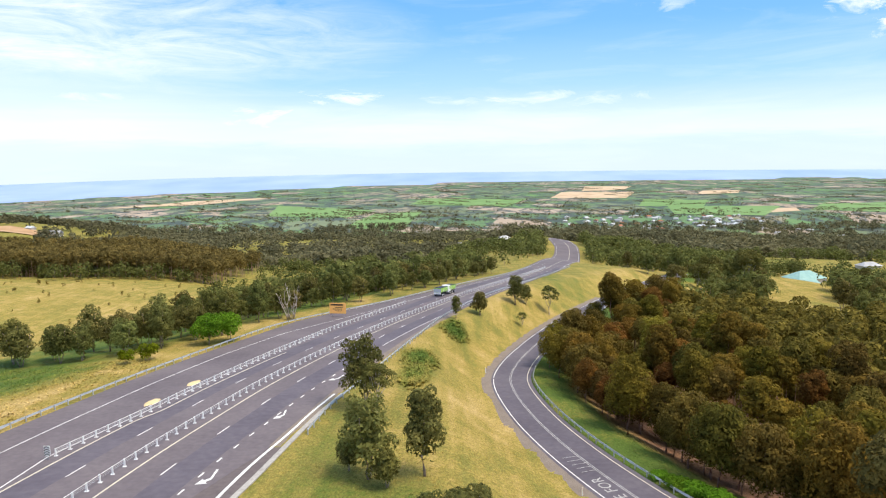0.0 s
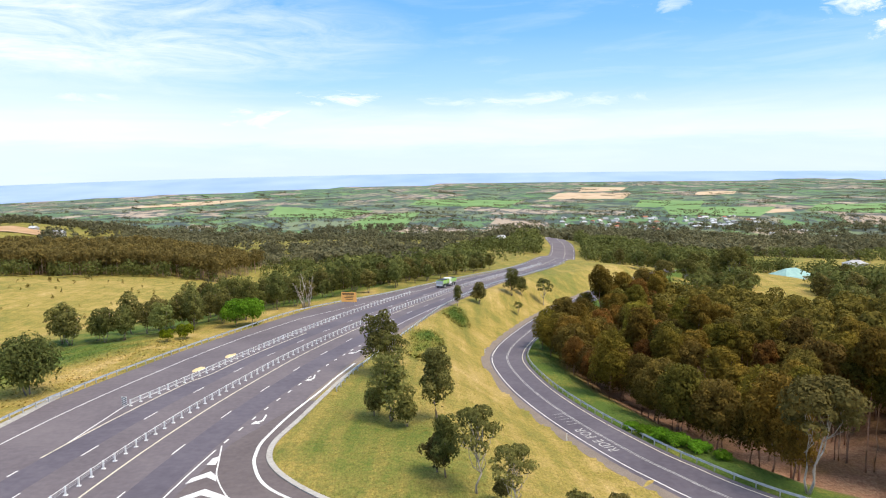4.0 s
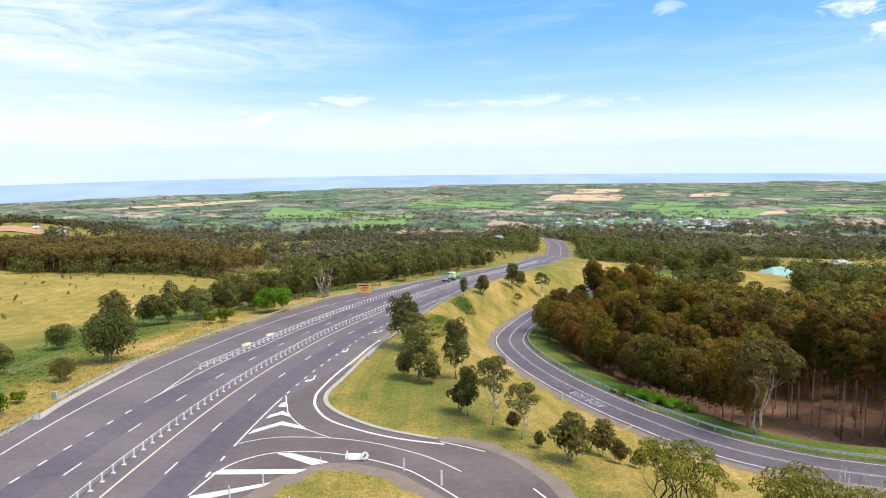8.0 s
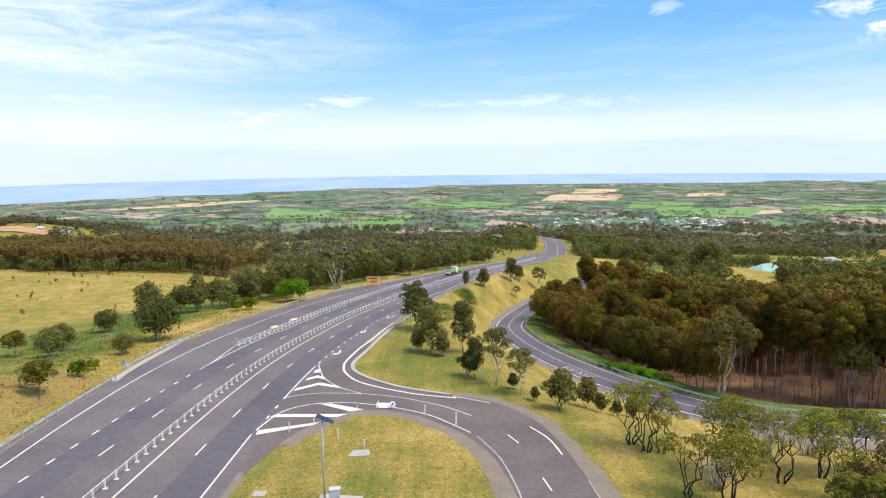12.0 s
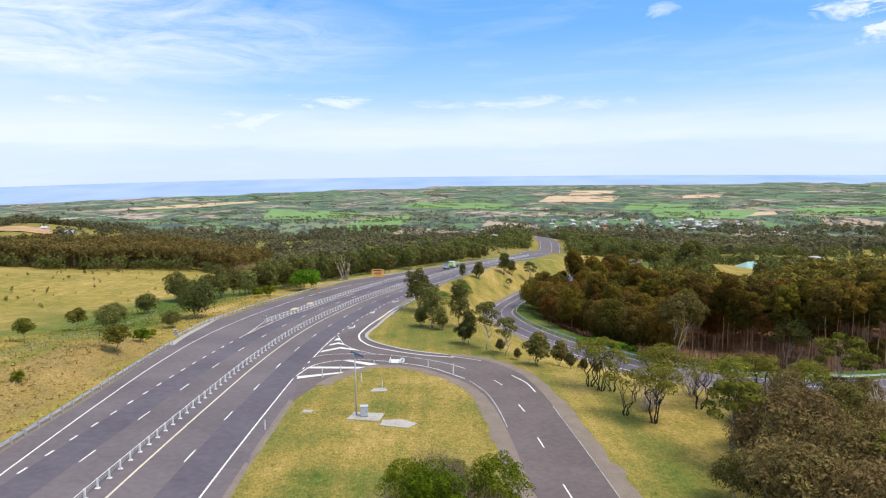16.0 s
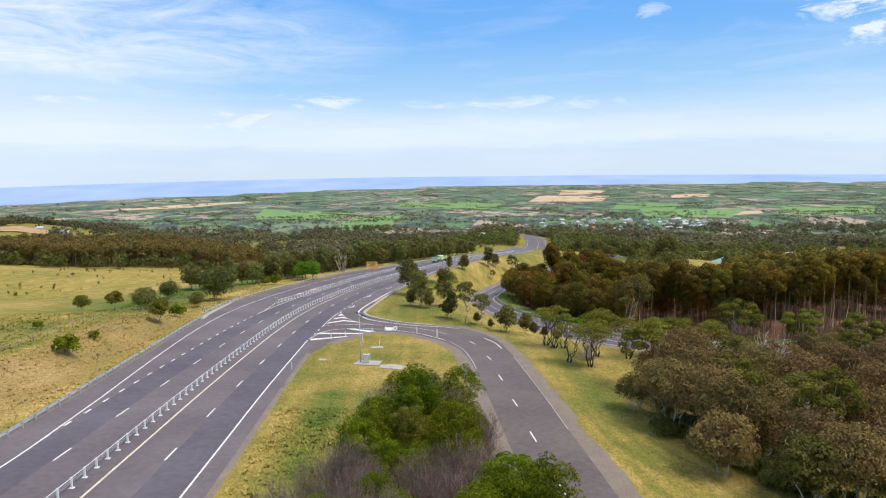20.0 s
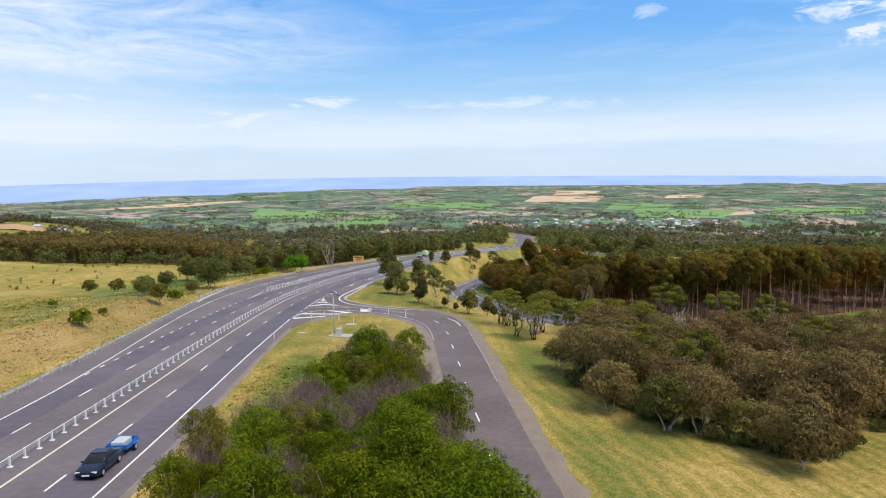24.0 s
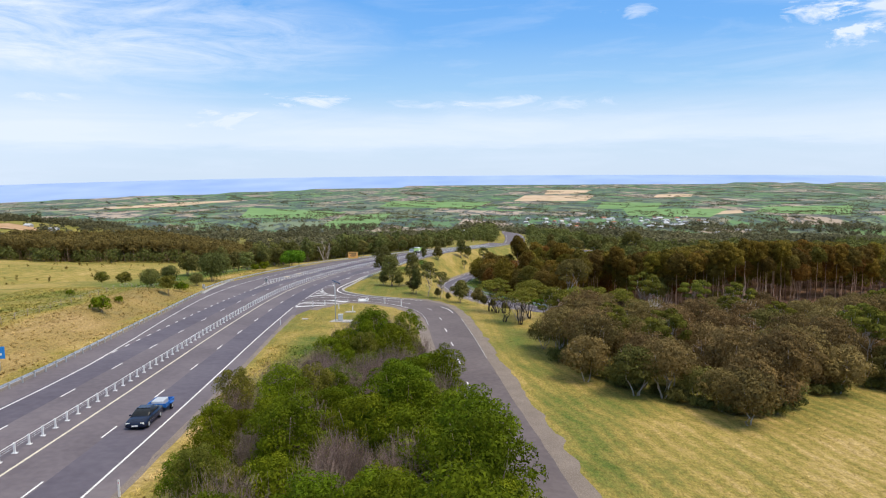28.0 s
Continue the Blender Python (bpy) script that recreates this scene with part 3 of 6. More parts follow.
def ground_material(name, blades=False):
    m = bpy.data.materials.new(name)
    m.use_nodes = True
    t = m.node_tree
    b = t.nodes["Principled BSDF"]
    b.inputs["Roughness"].default_value = 0.95
    b.inputs["Specular IOR Level"].default_value = 0.1
    N = t.nodes.new

    def L(a, c):
        t.links.new(a, c)

    def noise_of(src, scale, detail=5, rough=0.55):
        n = N("ShaderNodeTexNoise")
        n.inputs["Scale"].default_value, n.inputs["Detail"].default_value, n.inputs["Roughness"].default_value = scale, detail, rough
        L(src, n.inputs["Vector"])
        return n.outputs["Fac"]

    def ramp(src, stops):
        r = N("ShaderNodeValToRGB")
        el = r.color_ramp.elements
        el[0].position, el[0].color = stops[0][0], (*stops[0][1], 1)
        el[1].position, el[1].color = stops[-1][0], (*stops[-1][1], 1)
        for p, c in stops[1:-1]:
            q = el.new(p)
            q.color = (*c, 1)
        L(src, r.inputs[0])
        return r.outputs[0]

    def math_of(op, a, c, clamp=False):
        n = N("ShaderNodeMath")
        n.operation, n.use_clamp = op, clamp
        for i, v in enumerate((a, c)):
            if isinstance(v, (int, float)):
                n.inputs[i].default_value = v
            else:
                L(v, n.inputs[i])
        return n.outputs[0]

    def blend(f, a, c):
        n = N("ShaderNodeMix")
        n.data_type = "RGBA"
        L(f, n.inputs["Factor"])
        L(a, n.inputs["A"])
        L(c, n.inputs["B"])
        return n.outputs["Result"]

    co = N("ShaderNodeTexCoord")
    at = N("ShaderNodeAttribute")
    at.attribute_name = "cover"
    sp = N("ShaderNodeSeparateColor")
    L(at.outputs["Color"], sp.inputs[0])
    obj = co.outputs["Object"]
    fine, mid, big = noise_of(obj, 1.6, 6, 0.65), noise_of(obj, 0.16, 5), noise_of(obj, 0.022, 4)
    mow = N("ShaderNodeMapping")
    mow.inputs["Rotation"].default_value = (0, 0, radians(-14))
    mow.inputs["Scale"].default_value = (0.55, 0.03, 0.1)
    L(obj, mow.inputs["Vector"])
    lines = noise_of(mow.outputs[0], 1.0, 4)
    v = math_of("ADD", math_of("ADD", math_of("MULTIPLY", fine, 0.42), 0.1), math_of("MULTIPLY", mid, 0.48))
    v = math_of("ADD", v, math_of("MULTIPLY", big, 0.2))
    v = math_of("ADD", v, math_of("MULTIPLY", lines, 0.34))
    # Swaths left by the mower.
    wv_map = N("ShaderNodeMapping")
    wv_map.inputs["Rotation"].default_value = (0, 0, radians(-11))
    L(obj, wv_map.inputs["Vector"])
    wave = N("ShaderNodeTexWave")
    wave.inputs["Scale"].default_value, wave.inputs["Distortion"].default_value, wave.inputs["Detail"].default_value, wave.inputs["Detail Scale"].default_value = 0.17, 9.0, 6.0, 0.35
    L(wv_map.outputs[0], wave.inputs["Vector"])
    swath = math_of("MULTIPLY", math_of("SUBTRACT", wave.outputs["Fac"], 0.55), math_of("MULTIPLY", at.outputs["Alpha"], 0.1))
    v = math_of("ADD", v, swath)
    v = math_of("ADD", math_of("SUBTRACT", v, 0.14), math_of("MULTIPLY", math_of("SUBTRACT", sp.outputs["Red"], 0.38), 0.42))
    grass = ramp(v, [(0.44, (0.48, 0.35, 0.145)), (0.54, (0.39, 0.287, 0.092)), (0.64, (0.3, 0.237, 0.06)), (0.74, (0.215, 0.195, 0.048)), (0.86, (0.148, 0.168, 0.035)), (0.97, (0.085, 0.132, 0.026))])
    soil = ramp(math_of("ADD", math_of("MULTIPLY", fine, 0.5), math_of("MULTIPLY", mid, 0.5)), [(0.35, (0.16, 0.08, 0.05)), (0.5, (0.28, 0.155, 0.1)), (0.65, (0.4, 0.26, 0.17))])
    near_c = blend(math_of("MULTIPLY", sp.outputs["Green"], math_of("ADD", mid, 0.45), True), grass, soil)
    # Farmland: fields of many kinds, in plots, with hedges between.
    uv = N("ShaderNodeUVMap")
    uv.uv_map = "plain"
    um = N("ShaderNodeMapping")
    um.inputs["Rotation"].default_value = (0, 0, 0.5)
    um.inputs["Scale"].default_value = (4.6, 2.6, 1)
    L(uv.outputs[0], um.inputs["Vector"])
    vo = N("ShaderNodeTexVoronoi")
    vo.distance = "CHEBYCHEV"
    vo.inputs["Scale"].default_value = 1.3
    vo.inputs["Randomness"].default_value = 0.8
    L(um.outputs[0], vo.inputs["Vector"])
    sc = N("ShaderNodeSeparateColor")
    L(vo.outputs["Color"], sc.inputs[0])
    su = N("ShaderNodeSeparateXYZ")
    L(uv.outputs[0], su.inputs[0])
    # Pale tan plots grow commoner with distance, paling the land like haze.
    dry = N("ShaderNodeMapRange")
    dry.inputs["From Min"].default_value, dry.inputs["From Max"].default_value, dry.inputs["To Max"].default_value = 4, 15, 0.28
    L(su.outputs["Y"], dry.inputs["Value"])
    # Field and hedge colours carry extra blue as painted distance haze.
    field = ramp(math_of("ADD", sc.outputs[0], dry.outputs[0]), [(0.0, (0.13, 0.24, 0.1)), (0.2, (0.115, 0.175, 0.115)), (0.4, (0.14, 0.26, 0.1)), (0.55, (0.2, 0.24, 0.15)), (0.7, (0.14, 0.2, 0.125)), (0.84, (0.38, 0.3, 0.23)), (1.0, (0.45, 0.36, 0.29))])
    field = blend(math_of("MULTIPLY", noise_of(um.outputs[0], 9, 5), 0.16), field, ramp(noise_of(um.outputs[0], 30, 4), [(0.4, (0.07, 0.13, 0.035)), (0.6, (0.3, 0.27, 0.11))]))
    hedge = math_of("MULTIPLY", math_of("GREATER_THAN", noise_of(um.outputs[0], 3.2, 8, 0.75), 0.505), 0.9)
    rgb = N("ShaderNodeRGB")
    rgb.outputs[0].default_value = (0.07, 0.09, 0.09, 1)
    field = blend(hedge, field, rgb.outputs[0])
    # Cut stalks and clumps: a crisp grain over the grass.
    stalk = N("ShaderNodeMapping")
    stalk.inputs["Rotation"].default_value = (0, 0, radians(-11))
    stalk.inputs["Scale"].default_value = (1.0, 0.45, 1.0)
    L(obj, stalk.inputs["Vector"])
    grain = N("ShaderNodeMapRange")
    grain.inputs["From Min"].default_value, grain.inputs["From Max"].default_value = 0.3, 0.7
    grain.inputs["To Min"].default_value, grain.inputs["To Max"].default_value = 0.55, 1.45
    L(noise_of(stalk.outputs[0], 5.0, 5, 0.75), grain.inputs["Value"])
    gh = N("ShaderNodeHueSaturation")
    L(grain.outputs[0], gh.inputs["Value"])
    L(near_c, gh.inputs["Color"])
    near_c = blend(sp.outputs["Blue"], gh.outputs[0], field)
    if blades:
        g = N("ShaderNodeNewGeometry")
        hs = N("ShaderNodeHueSaturation")
        mr = N("ShaderNodeMapRange")
        mr.inputs["To Min"].default_value, mr.inputs["To Max"].default_value = 0.95, 1.5
        L(g.outputs["Random Per Island"], mr.inputs["Value"])
        L(mr.outputs[0], hs.inputs["Value"])
        L(near_c, hs.inputs["Color"])
        near_c = hs.outputs[0]
    L(near_c, b.inputs["Base Color"])
    bp = N("ShaderNodeBump")
    bp.inputs["Strength"].default_value, bp.inputs["Distance"].default_value = 0.9, 0.35
    L(fine, bp.inputs["Height"])
    L(bp.outputs[0], b.inputs["Normal"])
    return m


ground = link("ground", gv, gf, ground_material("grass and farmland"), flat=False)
ground.data.color_attributes.new("cover", "FLOAT_COLOR", "POINT").data.foreach_set("color", np.array(gc, dtype=np.float32).ravel())
layer = ground.data.uv_layers.new(name="plain")
loops = np.empty(len(ground.data.loops), dtype=np.int32)
ground.data.loops.foreach_get("vertex_index", loops)
layer.data.foreach_set("uv", np.array(guv, dtype=np.float32)[loops].ravel())
tagged(ground, "dry and green grassy hillside falling to a farmed coastal plain", "ground", kind="structure")

# The sea beyond the coast, one sheet to the horizon.
wx = [-4700 + 200 * i for i in range(48)]
wy = [3000 + 60 * i for i in range(30)] + [4774]
wv = [(x, y, ground_z(x, y) - 1.0) for y in wy for x in wx]
wf = [(j * 48 + i, j * 48 + i + 1, (j + 1) * 48 + i + 1, (j + 1) * 48 + i) for j in range(len(wy) - 1) for i in range(47) if coast(wx[i], wy[j + 1]) > -130]
# Pale base: the sky reflected by the water is put into the colour.
SEA = material("sea water", [(0.25, 0.365, 0.63), (0.32, 0.43, 0.69), (0.4, 0.5, 0.745)], 0.45, 0.004, 0.3, 0.0, stain=0.5)
sea = link("water", wv, wf, SEA, flat=False)
tagged(sea, "pale blue sea reaching to the horizon", "sea", kind="structure")

# Large fields that stand out on the plain.
def far_field(x0, y0, x1, y1, x2, y2, x3, y3, mat, label):
    a, b = [Vector((lerp(x0, x3, k / 6), lerp(y0, y3, k / 6))) for k in range(7)], [Vector((lerp(x1, x2, k / 6), lerp(y1, y2, k / 6))) for k in range(7)]
    tagged(sheet("field", a, b, 1.2, ground_z, mat, None, 6, 1.5), label, "field", "far fields")


CROP = material("green crop", [(0.13, 0.235, 0.075), (0.165, 0.28, 0.09), (0.2, 0.32, 0.11)], 0.9, 0.02, 0.2, 0.0)
STUBBLE = material("dry stubble", [(0.42, 0.3, 0.18), (0.54, 0.4, 0.26), (0.62, 0.48, 0.33)], 0.95, 0.02, 0.2, 0.0)
for q in ((-286, 1831, -115, 1742, -88, 2498, -260, 2394), (-652, 2340, -340, 2207, -281, 2601, -763, 2959), (-158, 2921, 241, 2721, 388, 3121, -117, 3256),
          (762, 2159, 993, 2017, 1318, 2560, 896, 2622), (782, 2639, 1031, 2602, 1192, 2953, 928, 3056), (1309, 2326, 1499, 2045, 1965, 2712, 1551, 2683)):
    far_field(*q, CROP, "bright green crop field on the coastal plain")
for q in ((-1603, 2978, -1182, 3109, -930, 3453, -1291, 3328), (508, 3176, 867, 3135, 1006, 3479, 623, 3515), (745, 3573, 981, 3623, 1086, 3827, 818, 3847),
          (1076, 2172, 1236, 2260, 1316, 2443, 1216, 2421), (1271, 3311, 1504, 3365, 1596, 3541, 1381, 3520)):
    far_field(*q, STUBBLE, "pale tan stubble field on the coastal plain")

# ---- roads ----
road = sheet("road", along(ROAD_LEFT, -160, 690), along(ROAD_RIGHT, -160, 690), 0.03, ground_z, ASPHALT, cols=10)
tagged(road, "grey asphalt highway with painted lanes, sweeping downhill", "road", kind="structure")
side_road = polygon("side_road", SIDE, 0.018, road_z, ASPHALT_WORN)
tagged(side_road, "worn brown-grey asphalt side road joining the highway", "road", kind="structure")
loop_road = sheet("loop_road", loop_beside(4.1), loop_beside(-4.1), 0.03, loop_surface, ASPHALT_DARK, cols=3)
tagged(loop_road, "grey asphalt lower road curving round the plantation", "road", kind="structure")
# Darker through lanes on the downhill carriageway.
lane = sheet("dark_lane", along(4.95, -160, 300), along(8.3, -160, 300), 0.036, ground_z, ASPHALT_DARK, road, cols=3, skirt=0.0, label="darker resurfaced asphalt lane")
lane2 = sheet("dark_lane", along(-7.6, -160, 300), along(-4.3, -160, 300), 0.036, ground_z, ASPHALT_DARK, road, cols=3, skirt=0.0, label="resurfaced asphalt lane")

UP = 0.044


def paint(name, pts, width, mat=PAINT, zf=ground_z, parent=road, lift=UP):
    return ribbon(name, [tuple(p) for p in pts], width, lift, zf, mat, parent, step=2.0, curve=False)


def dashes(offset, y0, y1, length, period, phase, width, mat=PAINT):
    """Broken line beside the barrier line; phase is the y of the middle of one dash."""
    fine = along(offset, y0 - 3, y1 + 3)
    dist = [0.0]
    for a, b in zip(fine, fine[1:]):
        dist.append(dist[-1] + (b - a).length)
    at0 = min(range(len(fine)), key=lambda i: abs(fine[i].y - phase))
    s0 = dist[at0] - (fine[at0].y - phase)

    def pos(s):
        for i in range(len(dist) - 1):
            if dist[i] <= s <= dist[i + 1]:
                return fine[i].lerp(fine[i + 1], (s - dist[i]) / max(1e-6, dist[i + 1] - dist[i]))
        return None

    k = int(-s0 / period)
    while s0 + k * period < dist[-1]:
        a, b = pos(s0 + k * period - length / 2), pos(s0 + k * period + length / 2)
        if a is not None and b is not None:
            paint("lane_dash", [a, b], width, mat)
        k += 1


paint("edge_line", along(EDGE_LEFT, -160, 900), 0.16)
paint("median_line", along(1.45, -160, 900), 0.2, PAINT_CREAM)
paint("edge_line", along(8.45, -160, 3), 0.16)
paint("edge_line", along(8.7, 15.5, 34.5), 0.16)
paint("edge_line", along(8.4, 108, 900), 0.15)
dashes(4.75, -150, 330, 3.0, 12.0, -38.6, 0.15)
dashes(-4.15, -150, 330, 3.0, 12.0, -39.3, 0.15)
dashes(-7.75, -46, 27, 1.4, 4.1, -35.1, 0.2)
dashes(8.7, 36, 107, 1.2, 4.0, 40, 0.2)
dashes(8.7, 6, 15, 1.2, 4.0, 8, 0.2)
# The painted wedge where the second barrier begins.
NOSE = [(-38.1, 48.6), (-36.7, 55.9), (-35.0, 64.9), (-33.1, 76.4), (-28.9, 96.9), (-22.9, 120), (-17.5, 137), (-8, 163)]
paint("wedge_line", along(-7.75, 28, 60) + along(-7.0, 62, 100), 0.2, PAINT_CREAM)
paint("wedge_line", along(-7.75, 28, 34) + [Vector(p) + Vector((-0.7, 0)) for p in NOSE[:6]], 0.16)

rz = road_z
entry = [(-22.6, 3.5), (-21.6, 9.6), (-19.6, 12.6), (-17.1, 14), (-13.1, 14.2), (-8.3, 12.6), (-4.2, 10.1), (-1.5, 6.9), (0.6, 4.0)]
ribbon("turn_line", entry, 0.18, UP, rz, PAINT, side_road, 1.0)
ribbon("turn_line", [(1.2, 3.0), (3.0, -2.5), (3.9, -9), (4.3, -16)], 0.13, UP, rz, PAINT_OLD, side_road, 1.0)
ribbon("turn_line", [(-22.2, 16.2), (-20.9, 17.3), (-18.2, 18.4), (-12.9, 18.4), (-8.9, 17.4), (-5.7, 15.8), (-2.1, 13.3), (1.0, 9.9)], 0.14, UP, rz, PAINT, side_road, 1.0)
ribbon("turn_line", [(-21.6, 34.6), (-20.3, 29.8), (-19.2, 26.2), (-16.4, 21.5), (-12.9, 18.4)], 0.14, UP + 0.004, rz, PAINT, side_road, 1.0)
ribbon("turn_line", [(-1.0, 17.9), (1.4, 16.6), (3.6, 15.2)], 0.18, UP, rz, PAINT, side_road, 1.0)
ribbon("turn_line", [(7.4, 6.4), (8.9, 2.6), (9.5, -1.9)], 0.2, UP, rz, PAINT, side_road, 1.0)
for a, b in (((4.6, 3.6), (5.5, 1.1)), ((6.6, -7.7), (6.95, -10.4)), ((7.1, -19.1), (7.3, -22)), ((7.5, -30.6), (7.7, -33.4)), ((7.8, -42), (7.95, -45)), ((8.1, -54), (8.3, -57)), ((8.4, -66), (8.6, -69)), ((8.7, -78), (8.9, -81)), ((9.1, -90), (9.3, -93))):
    ribbon("lane_dash", [a, b], 0.15, UP, rz, PAINT, side_road, 1.5)
ribbon("edge_line", [(10.7, -8), (11.5, -26), (11.9, -41)], 0.08, UP, rz, PAINT_OLD, side_road, 2)
# Chevrons and hatching of the painted islands.
for pts in ([(-22.1, 19.1), (-19.3, 22.4), (-16.0, 20.9), (-16.6, 22.0), (-19.4, 23.7), (-21.9, 20.6)],
            [(-21.6, 24.6), (-20.2, 26.3), (-19.0, 25.4), (-19.4, 26.6), (-20.3, 27.7), (-21.5, 26.0)],
            [(-21.3, 29.3), (-20.4, 29.3), (-20.8, 31.6), (-21.3, 31.0)],
            [(-17.6, 13.6), (-16.2, 13.8), (-11.9, 11.6), (-13.4, 10.7)],
            [(-22.3, 8.0), (-14.6, 8.6), (-13.7, 9.7), (-21.8, 9.2)],
            [(-22.2, 2.0), (-16.8, 5.6), (-16.3, 6.6), (-22.4, 3.4)]):
    polygon("chevron", pts, UP + 0.004, rz, PAINT, side_road)


def arrow(x, y, turn, parent):
    """A painted turn arrow: shaft, bend and head."""
    c, s = math.cos(radians(turn)), math.sin(radians(turn))
    shape = [(-0.12, -1.9), (0.12, -1.9), (0.12, 0.2), (0.55, 0.75), (0.8, 0.45), (1.15, 1.75), (0.05, 1.55), (0.32, 1.2), (-0.12, 0.5)]
    polygon("turn_arrow", [(x + c * u - s * v, y + s * u + c * v) for u, v in shape], UP + 0.004, ground_z, PAINT, parent)


for x, y, a in ((-19.6, 43.5, 184), (-17.5, 63.5, 186), (-13.4, 81.9, 166), (-10.6, 96.9, 162)):
    arrow(x, y, a, road)
# Loop road: edge and middle lines.
for o, w, mt in ((3.25, 0.16, PAINT), (0.1, 0.1, PAINT_OLD), (-0.15, 0.1, PAINT_OLD), (-3.3, 0.14, PAINT_CREAM)):
    ribbon("edge_line", [tuple(p) for p in loop_beside(o)], w, UP, loop_surface, mt, loop_road, 2.0)
# Words painted for riders coming up the hill.
words = bpy.data.curves.new("road_writing", "FONT")
words.body, words.size, words.space_character = "RIDE FOR", 2.1, 1.1
words.align_x, words.align_y = "CENTER", "CENTER"
words.materials.append(PAINT_OLD)
ob = new("road_writing", words)
ob.parent = loop_road
wx0, wy0 = 22.6, 51.7
slope = Vector((-3.3, 10.1, loop_z(56.8) - loop_z(46.7))).normalized()
up_dir = Vector((0, 0, 1)).cross(slope).normalized()
nrm = slope.cross(up_dir).normalized()
ob.matrix_basis = Matrix.Translation((wx0, wy0, loop_surface(wx0, wy0) + UP + 0.02)) @ Matrix((slope, up_dir, nrm)).transposed().to_4x4()

for k in range(5):
    wx1, wy1 = 20.9 - 0.36 * k, 58.6 + 1.2 * k
    ribbon("writing_bar", [(wx1 - 1.0, wy1 - 0.35), (wx1 + 0.9, wy1 + 0.3)], 0.09, UP, loop_surface, PAINT_OLD, loop_road, 1.0)

# Kerb, gravel shoulders, concrete strip and sand.
kerb = ribbon("kerb", [(-11.4, 73), (-12.9, 64.5), (-14.0, 56), (-15.3, 44), (-16.2, 37), (-16.1, 33.5), (-15.2, 30.2), (-13.0, 26.7), (-9.3, 22.9), (-6, 20.7), (-1.3, 18.6)], 0.6, 0.13, rz, CONCRETE, None, 0.8, thick=0.2)
ribbon("kerb_line", [(-12.6, 73), (-14.1, 64.5), (-15.2, 56), (-16.7, 46.5), (-17.6, 37), (-17.4, 33), (-16.6, 29.4), (-14.4, 24.9), (-10.8, 21.6), (-5.9, 18.7), (-0.6, 17.1)], 0.34, UP, rz, PAINT, side_road, 0.8)
tagged(kerb, "pale concrete kerb round the grassed corner", "kerb", kind="structure")


def gravel(edge, side, width, label, tuck=0.6, zf=road_z):
    """Loose gravel along a paving edge: it starts under the paving and frays out into the grass."""
    ns = normals(edge)
    v, f = [], []
    cols = 5
    for p, n in zip(edge, ns):
        w = width * (1 + 0.4 * noise.noise((p.x * 0.35, p.y * 0.35, 7)) + 0.15 * noise.noise((p.x * 1.3, p.y * 1.3, 2)))
        for c in range(cols):
            o = lerp(-tuck, w, c / (cols - 1))
            q = p + n * (o * side)
            lift = (0.008, 0.03, 0.034, 0.03, -0.02)[c] + (0.008 * noise.noise((q.x * 2, q.y * 2, 5)) if c > 1 else 0)
            v.append((q.x, q.y, zf(q.x, q.y) + lift))
    for i in range(len(edge) - 1):
        for c in range(cols - 1):
            a = i * cols + c
            f.append((a, a + 1, a + cols + 1, a + cols) if side > 0 else (a + 1, a, a + cols, a + cols + 1))
    tagged(link("gravel_shoulder", v, f, GRAVEL, flat=False), label, "shoulder", kind="structure")


gravel([p for p in resample(SIDE_RIGHT, 1.0) if p.y < 18.8], 1, 1.75, "brown gravel shoulder beside the side road")
gravel([p for p in resample(SIDE_LEFT, 1.0) if p.y > -115 and p.x > -19], 1, 1.8, "grey gravel round the grassed island")
gravel(along(ROAD_RIGHT, 52, 150), -1, 1.3, "grey gravel beside the turning lane", zf=ground_z)
gravel(along(ROAD_RIGHT, -150, -8), -1, 0.35, "narrow gravel edge of the highway", zf=ground_z)
gravel(along(ROAD_LEFT, -150, 22), 1, 0.8, "thin gravel edge below the guardrail", zf=ground_z)
tagged(sheet("gravel_shoulder", loop_beside(3.6, 50), loop_beside(5.6, 50), 0.024, ground_z, GRAVEL, None, 1, 0.1), "pale gravel edge of the lower road", "shoulder", kind="structure")
tagged(polygon("gravel_layby", [(37, 24.6), (41, 22.5), (46, 20.0), (52, 17.8), (60, 16.4), (72, 16.0), (86, 18), (78, 12.5), (66, 11.2), (54, 12.2), (45, 15.3), (39, 19.5)], 0.05, ground_z, GRAVEL), "pale gravel pull-off beside the lower road", "shoulder", kind="structure")
tagged(ribbon("concrete_strip", [(-47.5, 22.8), (-48.4, 29), (-49.0, 37), (-49.3, 44), (-49.8, 51), (-50.3, 58)], 1.0, 0.06, ground_z, CONCRETE, None, 2, thick=0.2), "pale concrete drain strip behind the guardrail", "drain", kind="structure")
